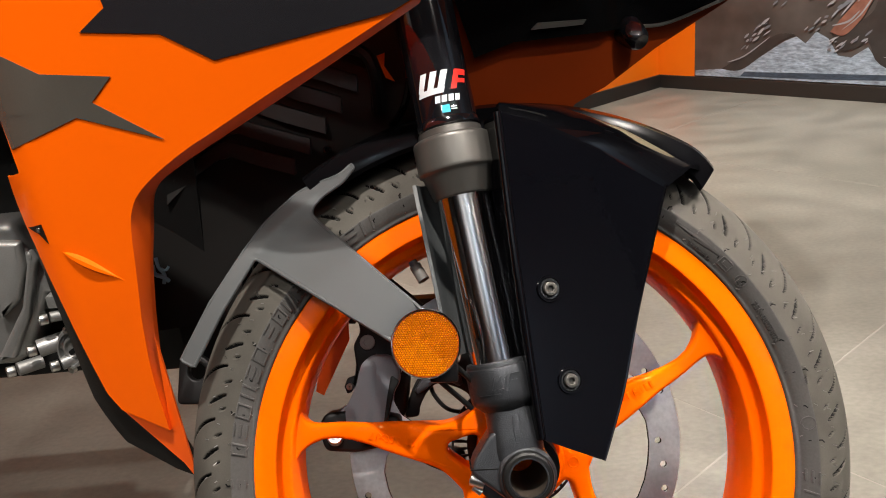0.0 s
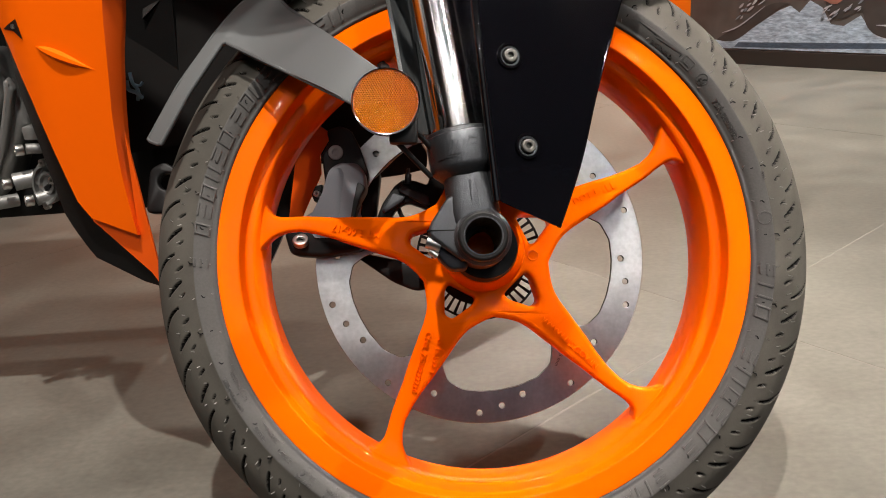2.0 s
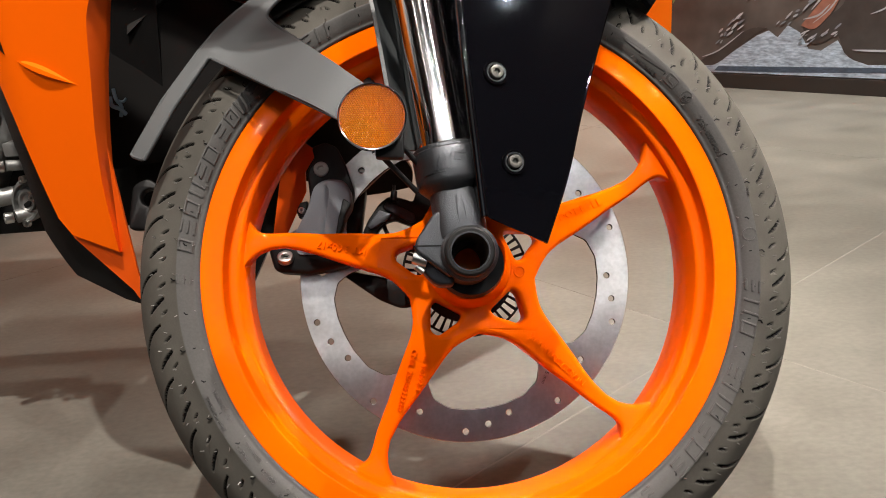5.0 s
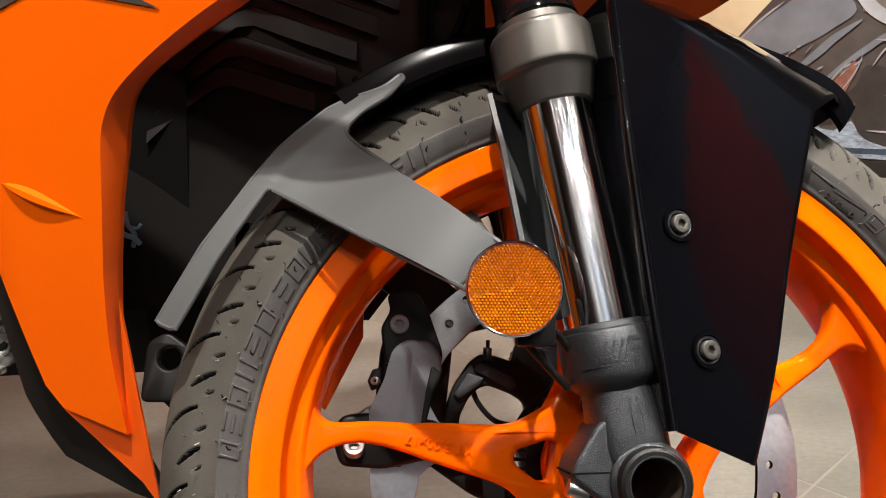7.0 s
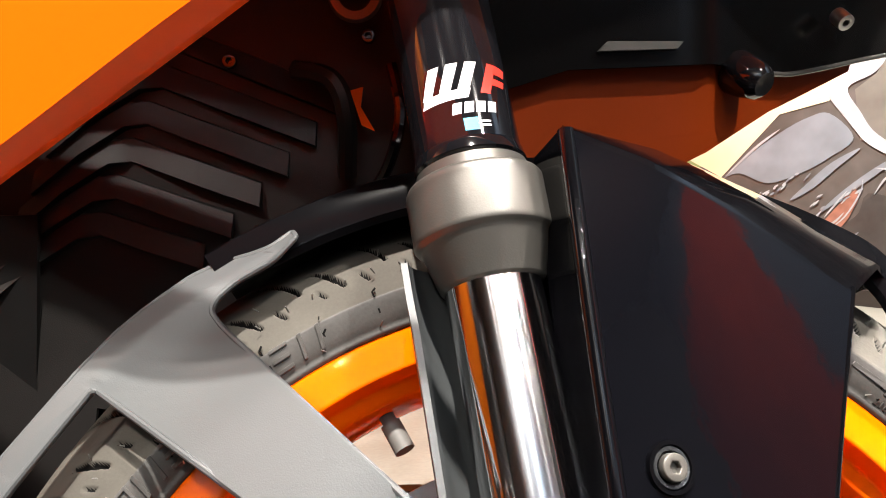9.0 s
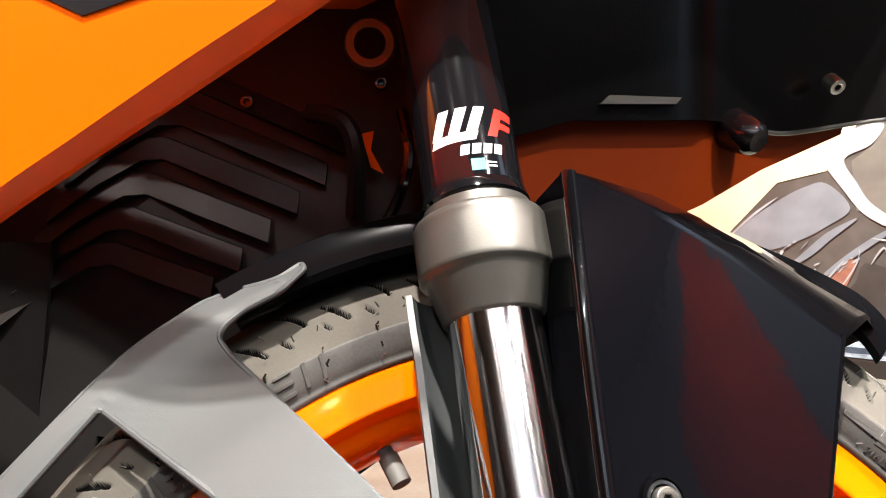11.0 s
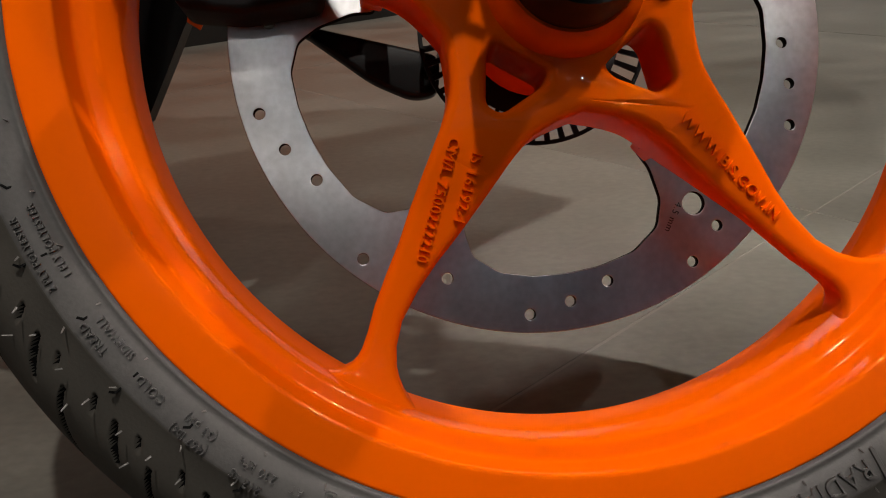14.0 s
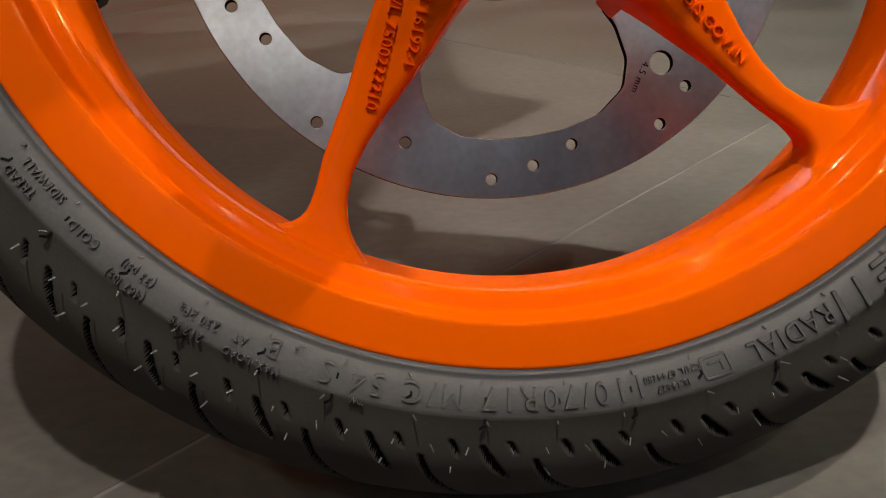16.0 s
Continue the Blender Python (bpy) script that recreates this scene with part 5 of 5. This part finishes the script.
def build_unseen_cowl():
    """Unseen upper body, added above the fairing to keep the space behind the fork in shade."""
    rows = [(-0.75, 0.14, 0.42, 0.705, 0.98), (-0.40, 0.10, 0.40, 0.705, 1.02), (-0.25, 0.065, 0.40, 0.702, 1.02), (-0.10, 0.010, 0.42, 0.702, 1.00), (0.00, 0.00, 0.44, 0.75, 0.99), (0.05, -0.01, 0.46, 0.80, 0.98), (0.30, 0.03, 0.56, 0.82, 0.96), (0.46, 0.36, 0.62, 0.88, 0.94)]
    secs = [[(x, y0, z0), (x, y0 - 0.01, (z0 + z1) / 2), (x, y0 + 0.05, z1 - 0.02), (x, y0 + 0.10, z1), (x, y1 - 0.10, z1), (x, y1 - 0.05, z1 - 0.02), (x, y1, z0)] for x, y0, y1, z0, z1 in rows]
    return part("unseen_cowl", loft(secs), M_FAIRING, bike, "unseen orange upper bodywork, added to shade the space behind the fork")


build_wheel()
build_disc()
build_fork(FORK, True)
build_fork(FORK_FAR, False)
build_mudguard()
build_deflector()
build_fork_guard()
build_reflector()
build_caliper()
build_fairing()
build_radiator_shroud()
build_nose()
build_engine()
build_unseen_cowl()

# ---- the room ----
M_FLOOR = material("stone_tile", (0.140, 0.134, 0.115), 0.38, grain=0.30, scale=90, bump=0.06, stain=0.34, stain_scale=6.5, rough_var=0.1, stretch=(1, 1.5, 1), world_place=True)
M_GROUT = material("pale_grout", (0.168, 0.156, 0.138), 0.7, grain=0.1, scale=300)
M_FLOOR.node_tree.nodes["Principled BSDF"].inputs["Specular IOR Level"].default_value = 0.35
M_WALL_COOL = material("cool_wall_paint", (0.10, 0.12, 0.15), 0.6, grain=0.03, scale=120, bump=0.05, stain=0.05)
M_WALL_PALE = material("pale_wall_paint", (0.34, 0.37, 0.41), 0.6, grain=0.03, scale=120, bump=0.05, stain=0.1)
M_WALL = material("wall_paint", (0.09, 0.088, 0.085), 0.6, grain=0.03, scale=120, bump=0.05, stain=0.05)
M_CEILING = material("dark_ceiling", (0.28, 0.265, 0.25), 0.7, grain=0.05, scale=50)
M_WALL_ORANGE = material("orange_wall_panel", (0.90, 0.19, 0.002), 0.45, grain=0.02, scale=200, stain=0.03)
M_WALL_RED = material("red_wall_panel", (0.50, 0.045, 0.020), 0.5, grain=0.05, scale=20, stain=0.3, stain_scale=2)
M_BASE = material("dark_baseboard", (0.020, 0.017, 0.015), 0.4, grain=0.1, scale=100, stain=0.1)
M_MURAL = material("mural_dark_print", (0.092, 0.084, 0.078), 0.42, grain=0.3, scale=14, stain=0.5, stain_scale=5)
M_MURAL_ROAD = material("mural_road_print", (0.38, 0.47, 0.57), 0.45, grain=0.9, scale=55, stain=0.5, stain_scale=16, stretch=(1, 1, 3.5))
M_MURAL_STRIPE = material("mural_stripe_print", (0.05, 0.075, 0.11), 0.45, grain=0.8, scale=60, stain=0.3, stretch=(1, 1, 3))
M_MURAL_PALE = material("mural_pale_print", (0.40, 0.42, 0.45), 0.45, grain=0.25, scale=9, stain=0.4, stain_scale=6)
M_MURAL_GREY = material("mural_grey_print", (0.20, 0.225, 0.26), 0.45, grain=0.25, scale=9, stain=0.4, stain_scale=5)
M_MURAL_TAN = material("mural_tan_print", (0.155, 0.145, 0.13), 0.45, grain=0.25, scale=9, stain=0.4, stain_scale=6)
M_MURAL_CREAM = material("mural_cream_print", (0.74, 0.64, 0.42), 0.45, grain=0.15, scale=6, stain=0.25, stain_scale=4)
M_MURAL_BLACK = material("mural_black_print", (0.042, 0.038, 0.036), 0.45, grain=0.4, scale=25, stain=0.3)
M_MURAL_GREEN = material("mural_green_print", (0.24, 0.34, 0.12), 0.45, grain=0.4, scale=12, stain=0.4, stain_scale=10)
M_MURAL_PINK = material("mural_pink_print", (0.30, 0.13, 0.09), 0.45, grain=0.4, scale=30, stain=0.4, stain_scale=12)

CORNER = Matrix.Translation((0.953, 3.113, 0)) @ pose(0, 0, 0, 0, 0, -50.7)     # x runs along the mural wall, y behind it
floor = tagged(part("floor", box(-7, 7, -7, 7, -0.1, -0.0003), M_GROUT, None, smooth=False), "large polished grey-brown stone floor tiles with pale joints", "floor", kind="structure")
tagged(part("ceiling", box(-7, 7, -7, 7, 4.6, 4.7), M_CEILING, None, smooth=False), "dark showroom ceiling", "ceiling", kind="structure")
TILE = 1.2
tile_mesh = None
for i in range(-4, 5):
    for j in range(-5, 3):
        ob = None
        if tile_mesh is None:
            ob = part("tile", box(0.0015, TILE - 0.0015, 0.0015, TILE - 0.0015, -0.008, 0.0), M_FLOOR, floor, smooth=False)
            tile_mesh = ob.data
        else:
            ob = new("tile", tile_mesh)
            ob.parent = floor
        ob.matrix_basis = CORNER @ Matrix.Translation((1.749 + TILE * i, -2.195 + TILE * j, 0))


def in_corner(ob):
    ob.matrix_basis = CORNER
    return ob


tagged(in_corner(part("wall_mural", box(0, 6.65, 0, 0.12, 0.0, 4.6), M_WALL_COOL, None, smooth=False)), "showroom wall behind the mural", "wall", kind="structure")
tagged(in_corner(part("wall_orange", box(-0.12, 0, -7, 0.12, 0.0, 4.6), M_WALL_ORANGE, None, smooth=False)), "bright orange showroom wall", "wall", kind="structure")
tagged(in_corner(part("wall_strip", box(0.0, 0.195, -0.006, -0.001, 0.06, 4.6), M_WALL_ORANGE, None, smooth=False)), "orange strip of wall beside the corner", "wall", kind="structure")
red_end = [(6.65, 0.0), (9.6, 0.0), (9.6, 3.0), (8.9, 3.6), (7.2, 4.15), (6.65, 4.35)]
tagged(in_corner(part("wall_mural_end", plate(red_end, (), 0.06, 0.12, 0.0), M_WALL_RED, None, smooth=False)), "deep red part of the showroom wall with a sloping top", "wall", kind="structure")
tagged(in_corner(part("wall_mural_far", box(6.65, 9.6, 0.123, 0.22, 0.0, 4.6), M_WALL_COOL, None, smooth=False)), "dark blue-grey end of the showroom wall", "wall", kind="structure")
mural = tagged(in_corner(part("mural", box(0.195, 4.0, -0.008, -0.001, 0.062, 2.8), M_MURAL, None, smooth=False)), "large printed photograph of a motorcycle on a road", "mural")


def printed(name, pts, mat, layer, label=""):
    part(name, plate(pts, (), -0.0085 - 0.0004 * layer, 0.0008, 0.0), mat, mural, label, smooth=False)


printed("printed_road", [(0.20, 0.066), (3.98, 0.066), (3.98, 0.13), (1.30, 0.118), (1.06, 0.115), (0.99, 0.14), (0.94, 0.205), (0.88, 0.165), (0.83, 0.172), (0.79, 0.235), (0.74, 0.262), (0.70, 0.215), (0.66, 0.242), (0.61, 0.222), (0.50, 0.150), (0.42, 0.098), (0.33, 0.100), (0.20, 0.088)], M_MURAL_ROAD, 1, "pale blue-grey gravel road")
def stroke(name, line, w, mat, layer, label=""):
    """A printed line that thins out at both ends."""
    pts = [Vector(p) for p in flowing(line, 4)]
    left, right = [], []
    for i, p in enumerate(pts):
        d = (pts[min(i + 1, len(pts) - 1)] - pts[max(i - 1, 0)]).normalized()
        h = w * (0.15 + 0.85 * math.sin(math.pi * i / (len(pts) - 1)))
        left.append((p.x - d.y * h, p.y + d.x * h))
        right.append((p.x + d.y * h, p.y - d.x * h))
    printed(name, left + right[::-1], mat, layer, label)


printed("printed_stripe", [(0.42, 0.072), (0.70, 0.074), (1.19, 0.088), (3.98, 0.092), (3.98, 0.112), (1.2, 0.108), (0.8, 0.100), (0.44, 0.092)], M_MURAL_STRIPE, 2, "dark wet stripe on the road")
printed("printed_swingarm", flowing([(0.33, 0.100), (0.42, 0.098), (0.52, 0.165), (0.62, 0.236), (0.655, 0.25), (0.58, 0.25), (0.48, 0.190), (0.33, 0.100)]), M_MURAL_BLACK, 2, "dark wheel arm of the printed motorcycle")
printed("printed_engine", flowing([(0.80, 0.262), (0.822, 0.200), (0.86, 0.190), (0.893, 0.200), (0.941, 0.222), (0.97, 0.16), (1.04, 0.122), (1.20, 0.118), (2.2, 0.125), (2.2, 0.22), (1.3, 0.30), (1.10, 0.38), (0.98, 0.41), (0.95, 0.34), (0.90, 0.30), (0.80, 0.262)], 3), M_MURAL_BLACK, 2, "dark engine of the printed motorcycle")
printed("printed_field", [(0.20, 0.36), (0.256, 0.433), (0.366, 0.564), (0.20, 0.62)], M_MURAL_GREEN, 1, "blurred green field")
printed("printed_wash", [(0.20, 0.56), (0.276, 0.55), (0.42, 0.475), (0.658, 0.712), (0.842, 0.748), (0.96, 0.93), (1.3, 1.3), (1.3, 2.6), (0.20, 2.6)], M_MURAL_CREAM, 2, "pale cream blurred background")
printed("printed_tail", flowing([(0.43, 0.470), (0.50, 0.49), (0.616, 0.449), (0.75, 0.49), (0.848, 0.543), (0.928, 0.609), (0.843, 0.702), (0.76, 0.69), (0.66, 0.641), (0.55, 0.57), (0.43, 0.470)]), M_MURAL_GREY, 3, "grey-blue bodywork of the printed motorcycle")
printed("printed_shine", flowing([(0.841, 0.759), (0.923, 0.885), (1.035, 0.906), (0.997, 0.835), (0.906, 0.788), (0.95, 0.70), (0.995, 0.629), (1.077, 0.562), (1.078, 0.53), (0.976, 0.586), (0.90, 0.68), (0.841, 0.759)]), M_MURAL_PALE, 4, "white shine on the bodywork")
printed("printed_cowl", [(0.95, 0.60), (1.10, 0.57), (1.6, 0.70), (1.6, 1.1), (1.04, 0.90), (1.0, 0.83), (0.93, 0.78)], M_MURAL_TAN, 3, "dull tan panel of the printed motorcycle")
stroke("printed_tube", [(0.705, 0.385), (0.78, 0.44), (0.86, 0.51), (0.95, 0.57)], 0.016, M_MURAL_GREY, 5, "pale grey tube of the printed motorcycle")
stroke("printed_band", [(0.81, 0.334), (0.90, 0.41), (1.02, 0.50), (1.10, 0.55)], 0.012, M_MURAL_GREY, 5)
printed("printed_pipe", flowing([(0.794, 0.262), (0.842, 0.323), (0.89, 0.38), (0.933, 0.429), (0.947, 0.39), (0.93, 0.35), (0.904, 0.303), (0.847, 0.248), (0.794, 0.262)]), M_MURAL_PINK, 5, "pinkish exhaust pipe of the printed motorcycle")
for line, w in (([(1.00, 0.500), (1.085, 0.493), (1.16, 0.525)], 0.004), ([(1.07, 0.385), (1.12, 0.43), (1.18, 0.49)], 0.005), ([(1.00, 0.405), (1.042, 0.467), (1.066, 0.42)], 0.004), ([(0.963, 0.461), (0.953, 0.409), (0.903, 0.325), (0.84, 0.27)], 0.003),
                ([(1.00, 0.170), (1.10, 0.168), (1.30, 0.172)], 0.004), ([(1.05, 0.30), (1.10, 0.32), (1.14, 0.36)], 0.003), ([(0.80, 0.285), (0.86, 0.30), (0.90, 0.34)], 0.004), ([(0.83, 0.32), (0.87, 0.37), (0.91, 0.42)], 0.004),
                ([(0.36, 0.13), (0.44, 0.16), (0.55, 0.24)], 0.003), ([(0.44, 0.48), (0.56, 0.585), (0.66, 0.655)], 0.005)):
    stroke("printed_line", line, w, M_MURAL_PALE, 6)
rng = random.Random(3)
for x0, z0, x1, z1, n in ((0.43, 0.20, 0.55, 0.30, 16), (0.56, 0.37, 0.75, 0.475, 16), (0.70, 0.26, 0.76, 0.30, 5), (0.78, 0.20, 0.94, 0.25, 14), (0.79, 0.30, 0.82, 0.42, 6), (0.88, 0.36, 0.96, 0.46, 7)):
    for k in range(n):
        t = (k + rng.random()) / n
        x, z = x0 + (x1 - x0) * t + rng.uniform(-0.018, 0.018), z0 + (z1 - z0) * t + rng.uniform(-0.022, 0.022)
        w, a = rng.uniform(0.006, 0.022), rng.uniform(0.4, 0.9)
        stroke("printed_glint", [(x - w * math.cos(a), z - w * math.sin(a)), (x, z), (x + w * math.cos(a), z + w * math.sin(a))], rng.uniform(0.002, 0.005), M_MURAL_PALE if k % 3 else M_MURAL_GREY, 7)
for b in (box(0, 7, -0.014, -0.0005, 0.0, 0.06, 0.002), box(0.0005, 0.014, -7, -0.014, 0.0, 0.06, 0.002)):
    tagged(in_corner(part("baseboard", b, M_BASE, None, smooth=False)), "dark low baseboard", "baseboard", kind="structure")
for nm, b, m in (("wall_south", box(-7, 7, -6.1, -6, 0, 4.6), M_WALL_PALE), ("wall_west", box(-7.1, -7, -7, 7, 0, 4.6), M_WALL), ("wall_east", box(7, 7.1, -7, 7, 0, 4.6), M_WALL), ("wall_north", box(-7, 7, 7, 7.1, 0, 4.6), M_WALL)):
    tagged(part(nm, b, m, None, smooth=False), "plain pale blue-grey showroom wall" if m is M_WALL_PALE else "plain dark showroom wall", "wall", kind="structure")
